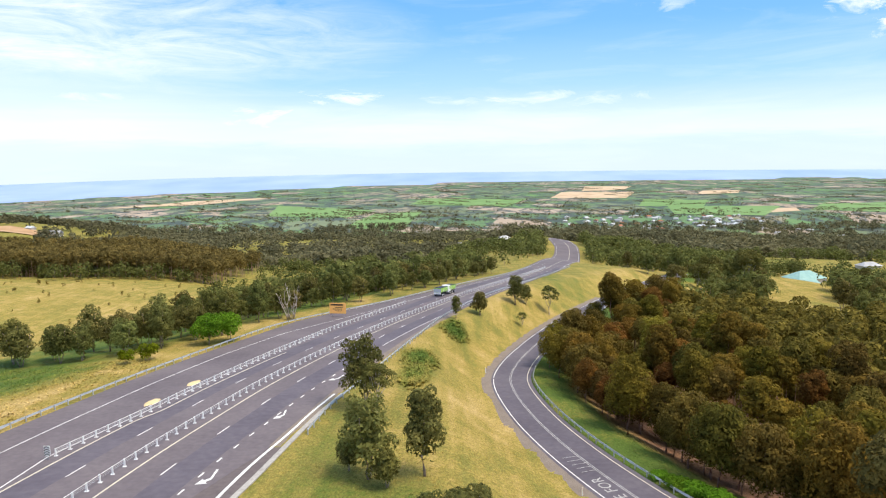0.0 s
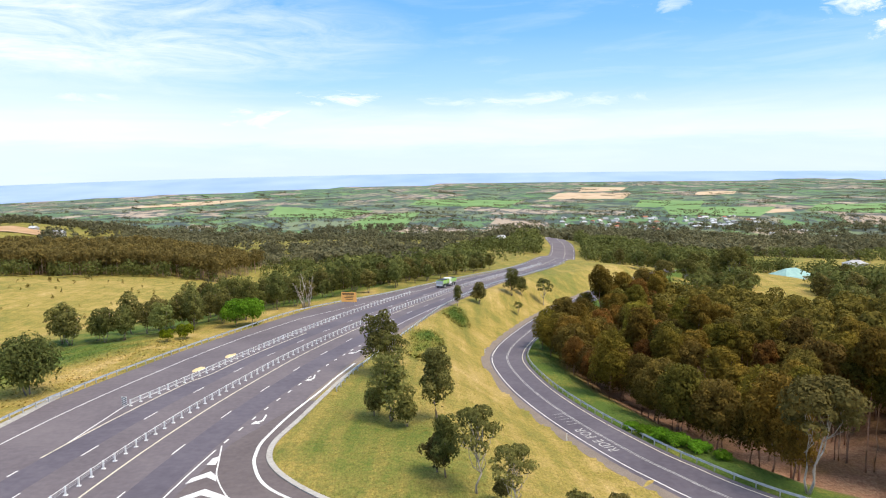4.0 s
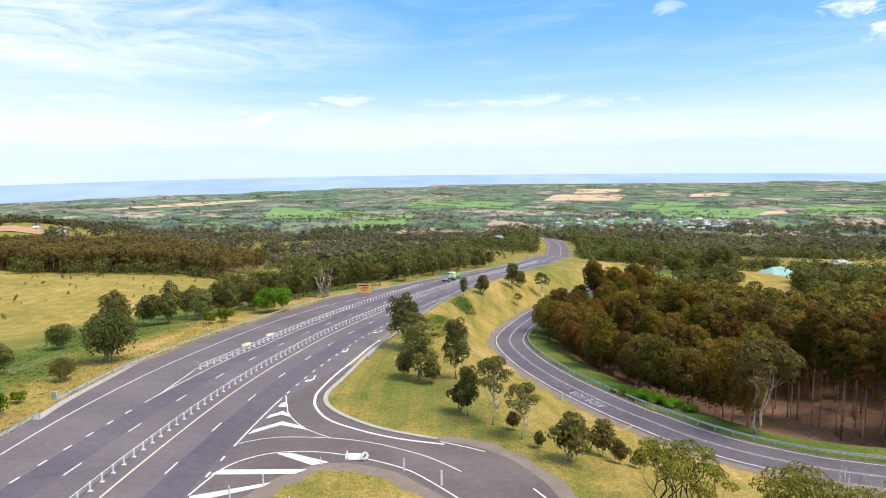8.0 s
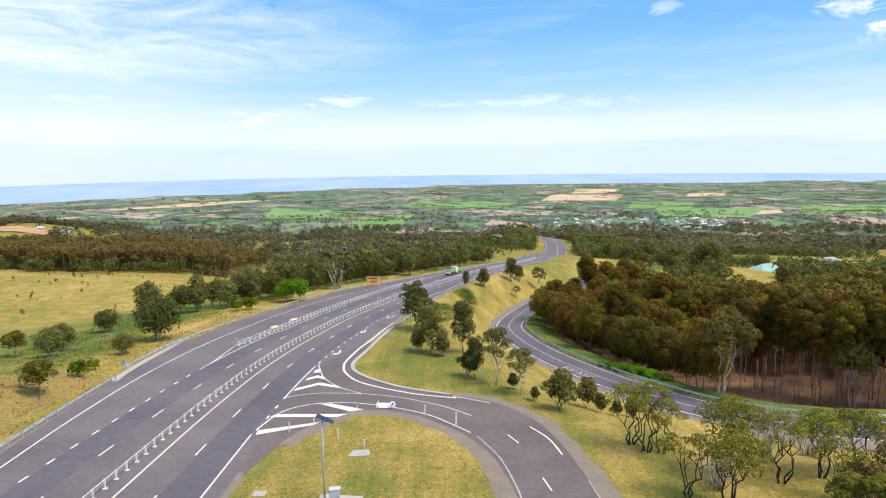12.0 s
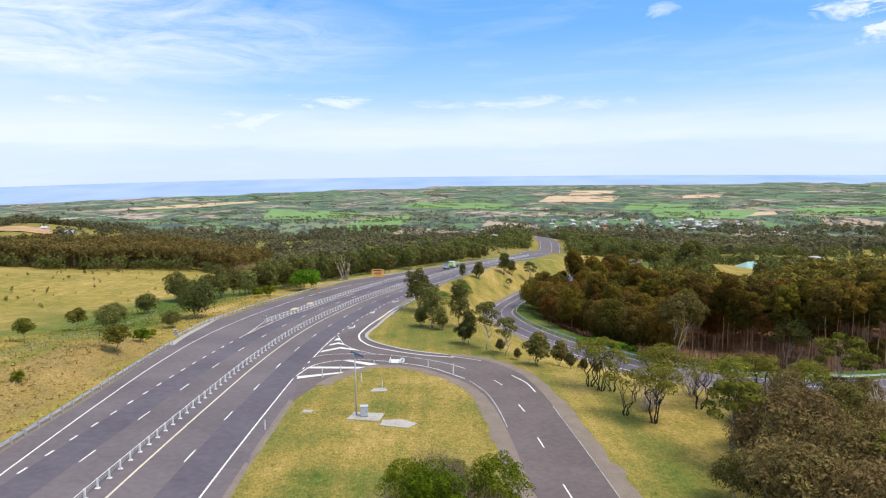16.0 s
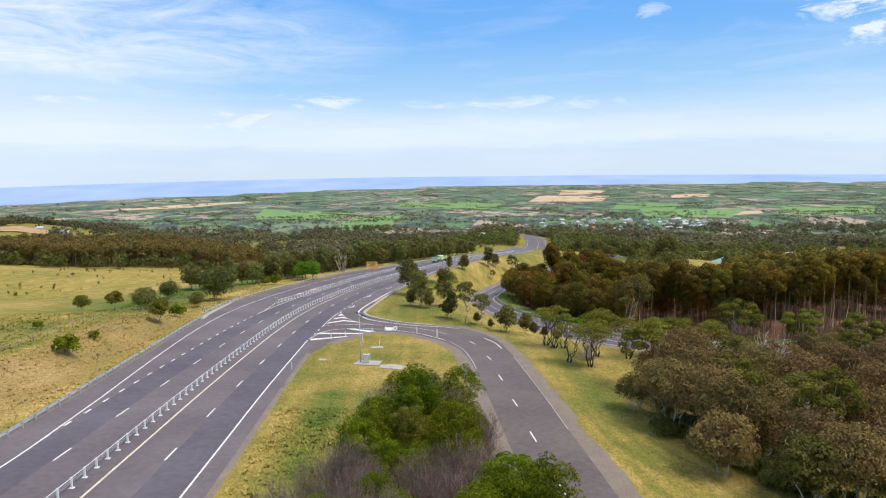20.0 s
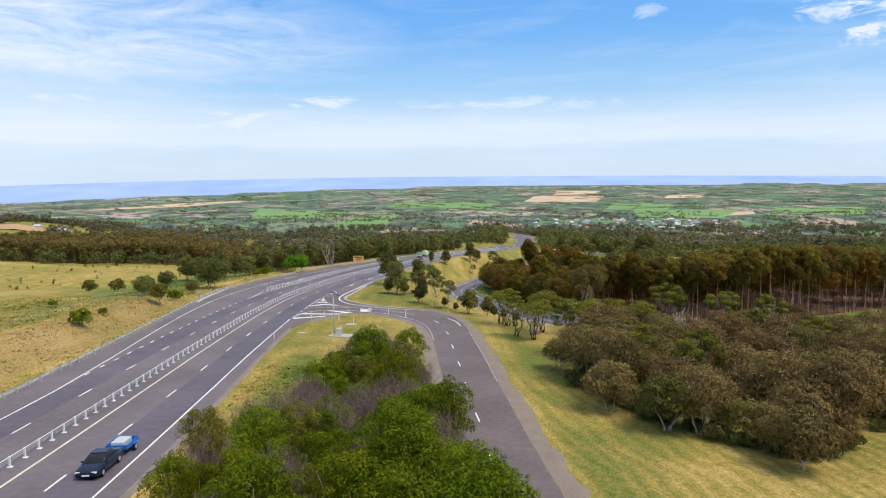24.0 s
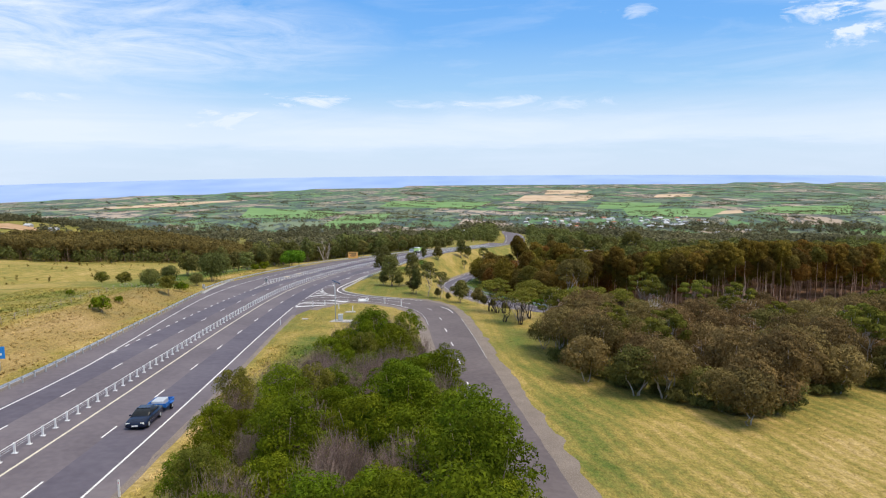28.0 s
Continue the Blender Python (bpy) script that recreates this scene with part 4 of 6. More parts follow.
for x, y in ((-36.9, 68.5), (-35.1, 78.8)):
    bm = bmesh.new()
    n = 18
    ring = []
    rim = [(x + (0.75 + 0.25 * noise.noise((k * 0.9, x, 0))) * math.cos(k * 2 * math.pi / n), y + (1.8 + 0.8 * noise.noise((k * 0.7, y, 3))) * math.sin(k * 2 * math.pi / n)) for k in range(n)]
    outer = [bm.verts.new((u, w, ground_z(u, w) + 0.04)) for u, w in rim]
    inner = [bm.verts.new((lerp(x, u, 0.55), lerp(y, w, 0.55), ground_z(u, w) + 0.14 + 0.05 * noise.noise((u * 3, w * 3, 1)))) for u, w in rim]
    for k in range(n):
        bm.faces.new((outer[k], outer[(k + 1) % n], inner[(k + 1) % n], inner[k]))
    bm.faces.new(inner)
    me = bpy.data.meshes.new("sand_spill")
    bm.to_mesh(me)
    bm.free()
    me.materials.append(SAND)
    me.shade_smooth()
    tagged(new("sand_spill", me), "low spill of pale yellow sand on the asphalt", "sand", "sand spills")


# ---- barriers ----
def rope_barrier(pts, label, gap=2.0):
    """White posts on base plates with ropes strung between."""
    p0 = pts[0]
    root = thing("rope_barrier", p0.x, p0.y, ground_z(p0.x, p0.y), 0, label, "barrier", "road barriers")
    origin = root.matrix_basis.translation.copy()
    bm = bmesh.new()
    box(bm, -0.075, 0.075, -0.05, 0.05, 0.04, 0.86, bevel=0.01)
    post = part("post", bm, WHITE, root)
    bm = bmesh.new()
    box(bm, -0.2, 0.2, -0.14, 0.14, 0.0, 0.05, bevel=0.01)
    foot = part("base_plate", bm, WHITE, root)
    line = resample([tuple(p) for p in pts], gap, False)
    for i, p in enumerate(line):
        at = Matrix.Translation(Vector((p.x, p.y, ground_z(p.x, p.y) + 0.03)) - origin)
        if i == 0:
            post.matrix_basis = foot.matrix_basis = at
        else:
            share("post", post, at, root)
            share("base_plate", foot, at, root)
    for h in (0.8, 0.62, 0.46):
        tube("rope", [tuple(Vector((p.x, p.y, ground_z(p.x, p.y) + 0.03 + h)) - origin) for p in line], 0.036 if h > 0.7 else 0.016, WHITE if h > 0.7 else GALV, root, 4)
    return root


def guardrail(pts, zf, label, post_gap=2.5, turn_in=0):
    """Galvanised W-beam on steel posts."""
    p0 = pts[0]
    root = thing("guardrail", p0[0], p0[1], zf(p0[0], p0[1]), 0, label, "guardrail", "road barriers")
    origin = root.matrix_basis.translation.copy()
    line = resample([tuple(p) for p in pts], post_gap, True)
    ns = normals(line)
    prof = [(0.0, 0.42), (0.07, 0.46), (0.07, 0.52), (0.01, 0.57), (0.07, 0.62), (0.07, 0.68), (0.0, 0.73), (-0.012, 0.72), (0.05, 0.66), (-0.005, 0.57), (0.05, 0.48), (-0.012, 0.43)]
    v, f = [], []
    m = len(prof)
    for p, n in zip(line, ns):
        z = zf(p.x, p.y)
        for o, h in prof:
            q = p + n * o
            v.append(tuple(Vector((q.x, q.y, z + h)) - origin))
    for i in range(len(line) - 1):
        for k in range(m):
            f.append((i * m + k, i * m + (k + 1) % m, (i + 1) * m + (k + 1) % m, (i + 1) * m + k))
    f += [tuple(range(m)), tuple((len(line) - 1) * m + k for k in reversed(range(m)))]
    link("rail", v, f, GALV, root)
    bm = bmesh.new()
    box(bm, -0.17, -0.03, -0.05, 0.05, -0.2, 0.7)
    box(bm, -0.04, 0.01, -0.04, 0.04, 0.5, 0.64)
    post = part("post", bm, GALV, root)
    for i, (p, n) in enumerate(zip(line, ns)):
        m4 = Matrix.Translation(Vector((p.x, p.y, zf(p.x, p.y))) - origin) @ Matrix.Rotation(math.atan2(n.y, n.x), 4, "Z")
        if i == 0:
            post.matrix_basis = m4
        else:
            share("post", post, m4, root)
    return root


rope_barrier(along(0.0, -120, 300), "white wire-rope median barrier along the highway")
rope_barrier(resample(NOSE, 2.0), "white wire-rope barrier parting the uphill lanes", 2.0)
guardrail([(-38.6, -110), (-39.3, -75), (-40.2, -56), (-41.2, -44), (-43.0, -25), (-44.9, -5), (-46.6, 12), (-47.6, 23.5)], ground_z, "galvanised steel guardrail along the grassy bank")
guardrail([(-49.2, 30), (-49.7, 46), (-48.7, 60), (-46.9, 74), (-44.6, 88), (-41.4, 104), (-36.6, 126), (-30, 141), (-20, 156), (-9, 174), (8, 208), (25, 250), (45, 305)], ground_z, "galvanised steel guardrail above the gully")
guardrail([(-12.9, 56), (-12.0, 66), (-10.3, 75), (-6.5, 95), (-2.0, 117), (3.2, 140), (11.5, 165), (24, 194), (36, 222), (48, 256), (64, 300)], ground_z, "galvanised steel guardrail at the turning lane")
guardrail([tuple(p) for p in loop_beside(-4.5, 62, 175)], loop_surface, "galvanised steel guardrail beside the plantation")


# ---- trees ----
rng = np.random.default_rng(7)


def cards(clumps, n, size, droop=0.22, shell=0.3):
    """Leaf sprays scattered through clumps (centre, radii): vertices and faces, each spray one small pointed leaf."""
    vol = np.array([r[0] * r[1] * r[2] for _, r in clumps]) ** 0.7
    pick = rng.choice(len(clumps), n, p=vol / vol.sum())
    cen = np.array([c for c, _ in clumps])[pick]
    rad = np.array([r for _, r in clumps])[pick]
    d = rng.normal(size=(n, 3))
    d /= np.linalg.norm(d, axis=1)[:, None]
    r = rng.random(n) ** shell
    pos = cen + d * rad * r[:, None] * (1 + 0.12 * rng.normal(size=(n, 1)))
    nor = d * 0.8 + rng.normal(size=(n, 3)) * 0.5 + np.array([0, 0, 0.4])
    nor /= np.linalg.norm(nor, axis=1)[:, None]
    u = np.cross(nor, rng.normal(size=(n, 3)))
    u /= np.linalg.norm(u, axis=1)[:, None]
    w = np.cross(nor, u)
    s = size * (0.6 + 0.8 * rng.random((n, 1)))
    tip = pos + u * s - np.array([0, 0, 1]) * s * droop
    v = np.stack([pos - u * s * 0.9 - w * s * 0.4, tip, pos - u * s * 0.25 + w * s * 0.8 + nor * s * 0.1], 1).reshape(-1, 3)
    f = np.arange(3 * n).reshape(-1, 3)
    return v, f


def fast_mesh(name, v, f, mat):
    """A mesh of quads from arrays."""
    me = bpy.data.meshes.new(name)
    v, f = np.asarray(v, dtype=np.float32), np.asarray(f, dtype=np.int32)
    me.vertices.add(len(v))
    me.vertices.foreach_set("co", v.ravel())
    me.loops.add(f.size)
    me.loops.foreach_set("vertex_index", f.ravel())
    me.polygons.add(len(f))
    me.polygons.foreach_set("loop_start", np.arange(0, f.size, f.shape[1], dtype=np.int32))
    me.update(calc_edges=True)
    me.materials.append(mat)
    return me


def bent(a, b, n, wob):
    """A wandering line from a to b."""
    a, b = np.array(a, float), np.array(b, float)
    out = []
    for i in range(n + 1):
        k = i / n
        p = a + (b - a) * k + (rng.normal(size=3) * wob * math.sin(math.pi * min(1, k + 0.05)) * np.array([1, 1, 0.3]))
        out.append(tuple(p))
    return out


def sprays(lobes, n, size, hang=0.45, low=-0.5):
    """Leaf sprays over the lumpy skins of lobes (centre, radii), facing outwards and hanging, so that each lobe is lit as a rounded mass."""
    area = np.array([(r[0] * r[1] + r[0] * r[2]) for _, r in lobes])
    pick = rng.choice(len(lobes), n, p=area / area.sum())
    cen, rad = np.array([c for c, _ in lobes])[pick], np.array([r for _, r in lobes])[pick]
    d = rng.normal(size=(n, 3))
    d /= np.linalg.norm(d, axis=1)[:, None]
    d[:, 2] = np.where(d[:, 2] < low, -d[:, 2], d[:, 2])
    pos = cen + d * rad
    lump = sum(np.sin(pos @ (rng.normal(size=3) * 1.6 / rad.mean()) + rng.random() * 6.28) for _ in range(4)) * 0.055
    pos = cen + d * rad * (0.74 + 0.32 * rng.random((n, 1)) ** 0.6 + lump[:, None])
    nor = d / rad
    nor /= np.linalg.norm(nor, axis=1)[:, None]
    nor += rng.normal(size=(n, 3)) * 0.3
    nor /= np.linalg.norm(nor, axis=1)[:, None]
    u = rng.normal(size=(n, 3)) * (1 - abs(hang)) - np.array([0, 0, 1.3]) * hang
    u -= nor * (u * nor).sum(1)[:, None]
    u /= np.linalg.norm(u, axis=1)[:, None] + 1e-6
    w = np.cross(nor, u)
    s = size * (0.6 + 0.8 * rng.random((n, 1)))
    v = np.stack([pos - u * s * 0.7 - w * s * 0.5, pos + u * s * 1.1, pos - u * s * 0.5 + w * s * 0.6 + nor * s * 0.15], 1).reshape(-1, 3)
    return v, np.arange(3 * n).reshape(-1, 3)


def tree(name, height, spread, bare, leaf, bark, n, size, clumps=9, stems=1, girth=0.02, label="", category="tree", group="", flat_top=0.6, limbs=0, lean=0.0, core=0.1, puff=1.0, wob=0.018, hang=0.45, ragged=0.35):
    """A tree: stems, some limbs out to the lobes of foliage, and a crown of rounded, uneven lobes."""
    root = thing(name, 0, 0, 0, 0, label, category, group, 0.5)
    heads = []
    for s in range(stems):
        ang = s * 6.28 / stems + rng.random()
        out = (0 if stems == 1 else spread * 0.26 * (0.5 + rng.random()))
        top = (out * math.cos(ang) + lean * height, out * math.sin(ang), height * (0.78 + 0.1 * rng.random()))
        base = (0.15 * s * math.cos(ang), 0.15 * s * math.sin(ang), -0.3)
        line = bent(base, top, 7, height * wob)
        g = height * girth * (1 if stems == 1 else 0.7)
        tube("trunk" if stems == 1 else "stem", line, [g * (1.25 if i == 0 else 1 - 0.82 * i / 7) for i in range(8)], bark, root, 6)
        heads.append((line, g))
    lobes = []
    half = height * (1 - bare) * 0.5
    for c in range(clumps):
        up_ = 0.98 - 1.6 * (c + 0.5) / clumps
        ang = c * 2.4 + rng.random() * 0.9
        s = spread * puff * (0.13 + 0.11 * rng.random())
        r = math.sqrt(1 - up_ * up_) * max(0.05, spread * 0.5 - s * 0.8) * (1 - ragged * rng.random())
        h = height * bare + half + (half - s * flat_top * 0.8) * up_ * (1 - 0.5 * ragged * rng.random())
        cx, cy, cz = r * math.cos(ang) + lean * h, r * math.sin(ang), h
        lobes.append(((cx, cy, cz), (s, s, s * flat_top * (0.85 + 0.4 * rng.random()))))
        if c < limbs:
            line, g = heads[c % stems]
            k = max(1, min(6, int(7 * (h / height - 0.25))))
            tube("limb", bent(line[k], (cx, cy, cz), 4, 0.05 * spread), [g * 0.42, g * 0.34, g * 0.26, g * 0.18, g * 0.07], bark, root, 4)
    cv, cf = sprays(lobes, int(n * (1 - core)), size, hang)
    if core:
        v2, f2 = cards([((lean * height * 0.6, 0, height * bare + half), (spread * 0.3, spread * 0.3, half * 0.7))], int(n * core), size * 1.5)
        cv, cf = np.concatenate([cv, v2]), np.concatenate([cf, f2 + len(cv)])
    crown = new("crown", fast_mesh("crown", cv, cf, leaf))
    crown.parent = root
    return root


def plant(src, x, y, scale=1.0, turn=None, zf=ground_z, sink=0.0):
    """A copy of a tree on the ground."""
    t = rng.random() * 360 if turn is None else turn
    o = copy_thing(src, pose(x, y, zf(x, y) - sink, 0, 0, t))
    o.scale = (scale, scale, scale * (0.92 + 0.16 * rng.random()))
    return o


def away(ob):
    for o in (ob, *ob.children_recursive):
        bpy.data.objects.remove(o, do_unlink=True)


def scatter(poly, gap, keep=0.9):
    """Places inside an outline, about gap metres apart."""
    xs, ys = [p[0] for p in poly], [p[1] for p in poly]
    out = []
    y = min(ys)
    row = 0
    while y < max(ys):
        x = min(xs) + (row % 2) * gap * 0.5
        while x < max(xs):
            px, py = x + (rng.random() - 0.5) * gap * 0.8, y + (rng.random() - 0.5) * gap * 0.8
            if rng.random() < keep and inside(poly, px, py):
                out.append((px, py))
            x += gap
        y += gap * 0.87
        row += 1
    return out


# The plantation below the loop road.
PLANTATION = [(24, 122), (24, 104), (26, 88), (29.5, 72), (32.5, 60), (34.5, 50), (37.5, 42), (42.5, 37.5), (47, 42), (52, 54), (56, 53), (61, 45), (67, 37), (75, 32), (86, 32), (100, 38), (125, 48), (160, 70), (190, 100), (178, 130), (140, 142), (112, 160), (96, 182), (72, 192), (56, 178), (44, 158), (33, 138)]
gums = [tree("plantation_gum", 13.6 + k * 0.7, 6.4, 0.46 + 0.03 * (k % 3), (LEAF_OLIVE, LEAF_RUST, LEAF_OLIVE, LEAF_RUST, LEAF_GOLD)[k], BARK_RED, 5200, 0.21, 16, 1, 0.010,
             ("tall plantation gum with dark olive crown", "tall plantation gum with rusty olive crown")[k % 2] if k < 4 else "tall plantation gum with yellow-olive sunlit crown", "tree", "plantation gums", 0.95, puff=1.12, core=0.08, wob=0.007) for k in range(5)]
bare_gums = [tree("plantation_gum", 17 + k, 5.4, 0.62, (LEAF_OLIVE, LEAF_RUST, LEAF_GOLD)[k], BARK_TAN, 3200, 0.21, 12, 1, 0.0068, "slim plantation gum with tall bare tan trunk", "tree", "plantation gums", 0.9, puff=1.15, core=0.06, wob=0.004) for k in range(3)]
edge_gums = [tree("plantation_gum", 10.3 + 1.1 * k, 7.6, 0.08, (LEAF_OLIVE, LEAF_RUST, LEAF_GOLD)[k], BARK_RED, 6200, 0.2, 26, 1, 0.012, ("bushy edge gum with olive crown to the ground", "bushy edge gum with rust-tinged crown", "bushy edge gum with yellow-olive crown")[k], "tree", "plantation gums", 0.95, puff=0.95, core=0.08) for k in range(3)]
spots = scatter(PLANTATION, 4.7, 0.93)
spots.sort(key=lambda p: near(LOOP, *p)[0] + (14 if p[1] > 135 else 0))
rest = []
for i, (x, y) in enumerate(spots):
    d = near(LOOP, x, y)[0]
    # Rustier to the right: sunlit tops are partly put into the leaf colour.
    tone = noise.noise((x * 0.045, y * 0.045, 4.0)) + 0.35 * rng.normal() + 0.35 * smooth(60, 120, x)
    if i >= 290:
        rest.append((x, y))
    elif d < 23 and (x < 46 or rng.random() < 0.08):
        plant(edge_gums[1 if tone > 0.35 else 2 if tone < -0.5 else 0], x, y, 0.62 + 0.5 * rng.random())
    elif x > 48 and d < 42 and y < 120 and rng.random() < 0.75:
        plant(bare_gums[1 if tone > 0.25 else 2 if tone < -0.2 else 0], x, y, 0.82 + 0.25 * rng.random())
    else:
        plant(gums[(1, 3)[i % 2] if tone > 0.2 else 4 if tone < -0.2 else (0, 2)[i % 2]], x, y, 0.72 + 0.42 * rng.random())
# Closer rows of slim trunks along the open front of the plantation.
for k in range(46):
    x = 57 + 45 * rng.random()
    y = max(32.5, 49 - 1.0 * (x - 57)) + 11 * rng.random()
    plant(bare_gums[int(rng.integers(3))], x, y, 0.75 + 0.3 * rng.random())


def joined_trees(name, places, height, spread, n, size, leaf, label, category, zf=ground_z, bark=None, bare=0.4):
    """Many far trees as one mesh: clumps of foliage over short stems."""
    V, F, k = [], [], 0
    TV, TF = [], []
    for x, y, s in places:
        z = zf(x, y)
        h, w = height * s, spread * s
        cl = []
        for c in range(4):
            a = rng.random() * 6.28
            r = w * 0.25 * rng.random()
            cz = h * (bare + (0.92 - bare) * (c + 0.6) / 4)
            cl.append(((x + r * math.cos(a), y + r * math.sin(a), z + cz), (w * 0.32, w * 0.32, h * (1 - bare) * 0.24)))
        v, f = sprays(cl, int(n * 1.4), size * s * 0.85)
        V.append(v)
        F.append(f + k)
        k += len(v)
        if bark:
            b = len(TV)
            g = 0.012 * h
            for q, zz in ((1.0, z - 0.3), (0.5, z + h * 0.7)):
                TV += [(x + g * q * math.cos(t), y + g * q * math.sin(t), zz) for t in (0, 2.1, 4.2)]
            TF += [(b, b + 1, b + 4, b + 3), (b + 1, b + 2, b + 5, b + 4), (b + 2, b, b + 3, b + 5)]
    root = new(name, fast_mesh(name, np.concatenate(V), np.concatenate(F), leaf))
    tagged(root, label, category, kind="stuff")
    if bark:
        t = new("trunks", fast_mesh("trunks", TV, TF, bark))
        t.parent = root
        tagged(t, kind="stuff")
    return root


if rest:
    joined_trees("plantation_interior", [(x, y, 0.85 + 0.3 * rng.random()) for x, y in rest], 12.2, 7.0, 380, 0.6, LEAF_OLIVE, "dense dark olive gums deeper in the plantation", "trees", bark=BARK_RED)

# Brown-olive gums and scrub between the side road and the loop road.
SCRUB = [(23, -22), (20.5, -36), (19.5, -46), (25, -56), (29, -62), (36, -68), (42, -63), (48, -58), (57, -55), (70, -58), (95, -60), (122, -42), (122, -8), (96, -2), (70, -2), (52, -4), (38, -9), (28, -14)]
understory = tree("scrub_bush", 1.7, 3.2, 0.0, LEAF_VERGE, BARK, 1500, 0.12, 15, 3, 0.02, "low grey-green bush under the scrub gums", "shrub", "scrub bushes", 0.8, puff=0.85, ragged=0.5)
for k in range(70):
    a, b = SCRUB[k % 12], SCRUB[k % 12 + 1]
    u = rng.random()
    x, y = lerp(a[0], b[0], u), lerp(a[1], b[1], u)
    plant(understory, lerp(x, 55, 0.05 + 0.1 * rng.random()), lerp(y, -32, 0.05 + 0.1 * rng.random()), 0.5 + 0.6 * rng.random())
away(understory)
scrub = [tree("scrub_gum", 5.4 + 0.7 * k, 6.6 + 0.3 * k, (0.05, 0.12, 0.02, 0.2)[k], (LEAF_BROWN, LEAF_GUM, LEAF_BROWN, LEAF_BROWN)[k], BARK_PALE, 5200, 0.14, 30, 2 + k % 2, 0.02,
              ("low spreading gum with brown-olive leaves", "low grey-green gum with pale crooked limbs", "low gum with dull brown-olive crown", "gum with pale bent trunk and olive crown")[k], "tree", "scrub gums", 0.8, limbs=3, puff=0.8, core=0.05, wob=0.045, ragged=0.5) for k in range(4)]
greens = [tree("green_gum", 8.2, 6.5, 0.45, LEAF_LIME, BARK_PALE, 3200, 0.16, 14, 3, 0.013, "taller gum with lime-tinged open crown", "tree", "scrub gums", 0.5, limbs=9, core=0.0, puff=0.7)]
spots = scatter(SCRUB, 4.5, 0.97)
for i, (x, y) in enumerate(spots):
    if rng.random() < 0.1 and y > -50:
        plant(greens[0], x, y, 0.8 + 0.4 * rng.random())
    else:
        plant(scrub[int(rng.integers(4))], x, y, (0.72 + 0.45 * rng.random()) * lerp(1.0, 0.8, smooth(-34, -12, y)))

# Wattles crowding the island between highway and side road.
ISLAND = [(-5.2, -38), (-2, -33.5), (0.4, -37), (3.2, -46), (4.6, -60), (5.2, -74), (5.6, -90), (6, -126), (-10, -126), (-12.5, -100), (-14.2, -86), (-14.4, -72), (-12.4, -60), (-9, -50)]
wattles = [tree("wattle", 5.2 + 0.6 * k, 5.2, 0.1, (LEAF_GREEN, LEAF_GREEN, LEAF_GREEN, LEAF_LIME)[k], BARK, 8600, 0.08, 52, 3, 0.012, ("dense wattle with fresh green foliage", "dense wattle with yellow-green new growth")[k // 3], "shrub", "wattle thicket", 0.85, core=0.04, puff=0.58, hang=0.05, ragged=0.6) for k in range(4)]


def bare_bush(name, height, spread, n, mat, label, category, group, girth=0.012, forks=3):
    """A leafless bush: a fan of forked, crooked twigs."""
    root = thing(name, 0, 0, 0, 0, label, category, group, 0.5)
    v, f = [], []
    for i in range(n):
        a, r = rng.random() * 6.28, spread * 0.5 * rng.random() ** 0.6
        tip = (r * math.cos(a), r * math.sin(a), height * (1 - 0.35 * (r / (spread * 0.5)) ** 2) * (0.75 + 0.3 * rng.random()))
        line = bent((0.25 * r * math.cos(a), 0.25 * r * math.sin(a), -0.1), tip, 5, 0.3)
        g = girth * (0.7 + 0.6 * rng.random())
        tube_data(v, f, line, [g * 2.2, g * 1.8, g * 1.4, g, g * 0.7, g * 0.3], 3)
        for k in range(forks):
            j = 2 + k % 3
            q = np.array(line[j]) + np.array([rng.normal() * 0.5, rng.normal() * 0.5, 0.45 + 0.4 * rng.random()])
            tube_data(v, f, bent(line[j], q, 2, 0.08), [g * 0.8, g * 0.55, g * 0.25], 3)
    tagged(link("twig_mass", v, f, mat, root, flat=False), kind="stuff")
    return root


twiggy = [bare_bush("bare_shrub", 5.4, 4.4, 150, TWIG, "leafless grey-brown twiggy shrub", "shrub", "bare shrubs", 0.01) for _ in range(2)]
for x, y in scatter(ISLAND, 2.9, 0.97):
    k = (0.72 if x < -9 else 1.12 if y > -46 else 1.0) * lerp(1.4 if x > 0 else 1.15, 1.0, smooth(-95, -60, y))
    dry = noise.noise((x * 0.2 + 3, y * 0.16, 2.0)) + 0.5 * rng.random() > (0.31 if x < 0.5 else 0.44)
    if dry:
        plant(twiggy[int(rng.integers(2))], x, y, (0.85 + 0.3 * rng.random()) * lerp(k, 1, 0.3))
    else:
        plant(wattles[int(rng.choice(4, p=(0.3, 0.3, 0.28, 0.12)))], x, y, (0.6 + 0.52 * rng.random()) * k)
for x, y, k in ((5.4, -84, 1.3), (5.6, -90, 1.4), (5.6, -96, 1.5), (5.8, -101, 1.5), (5.2, -106, 1.5), (2.6, -99, 1.35), (6.0, -111, 1.4), (2.5, -108, 1.3)):
    plant(wattles[int(rng.integers(3))], x, y, k)

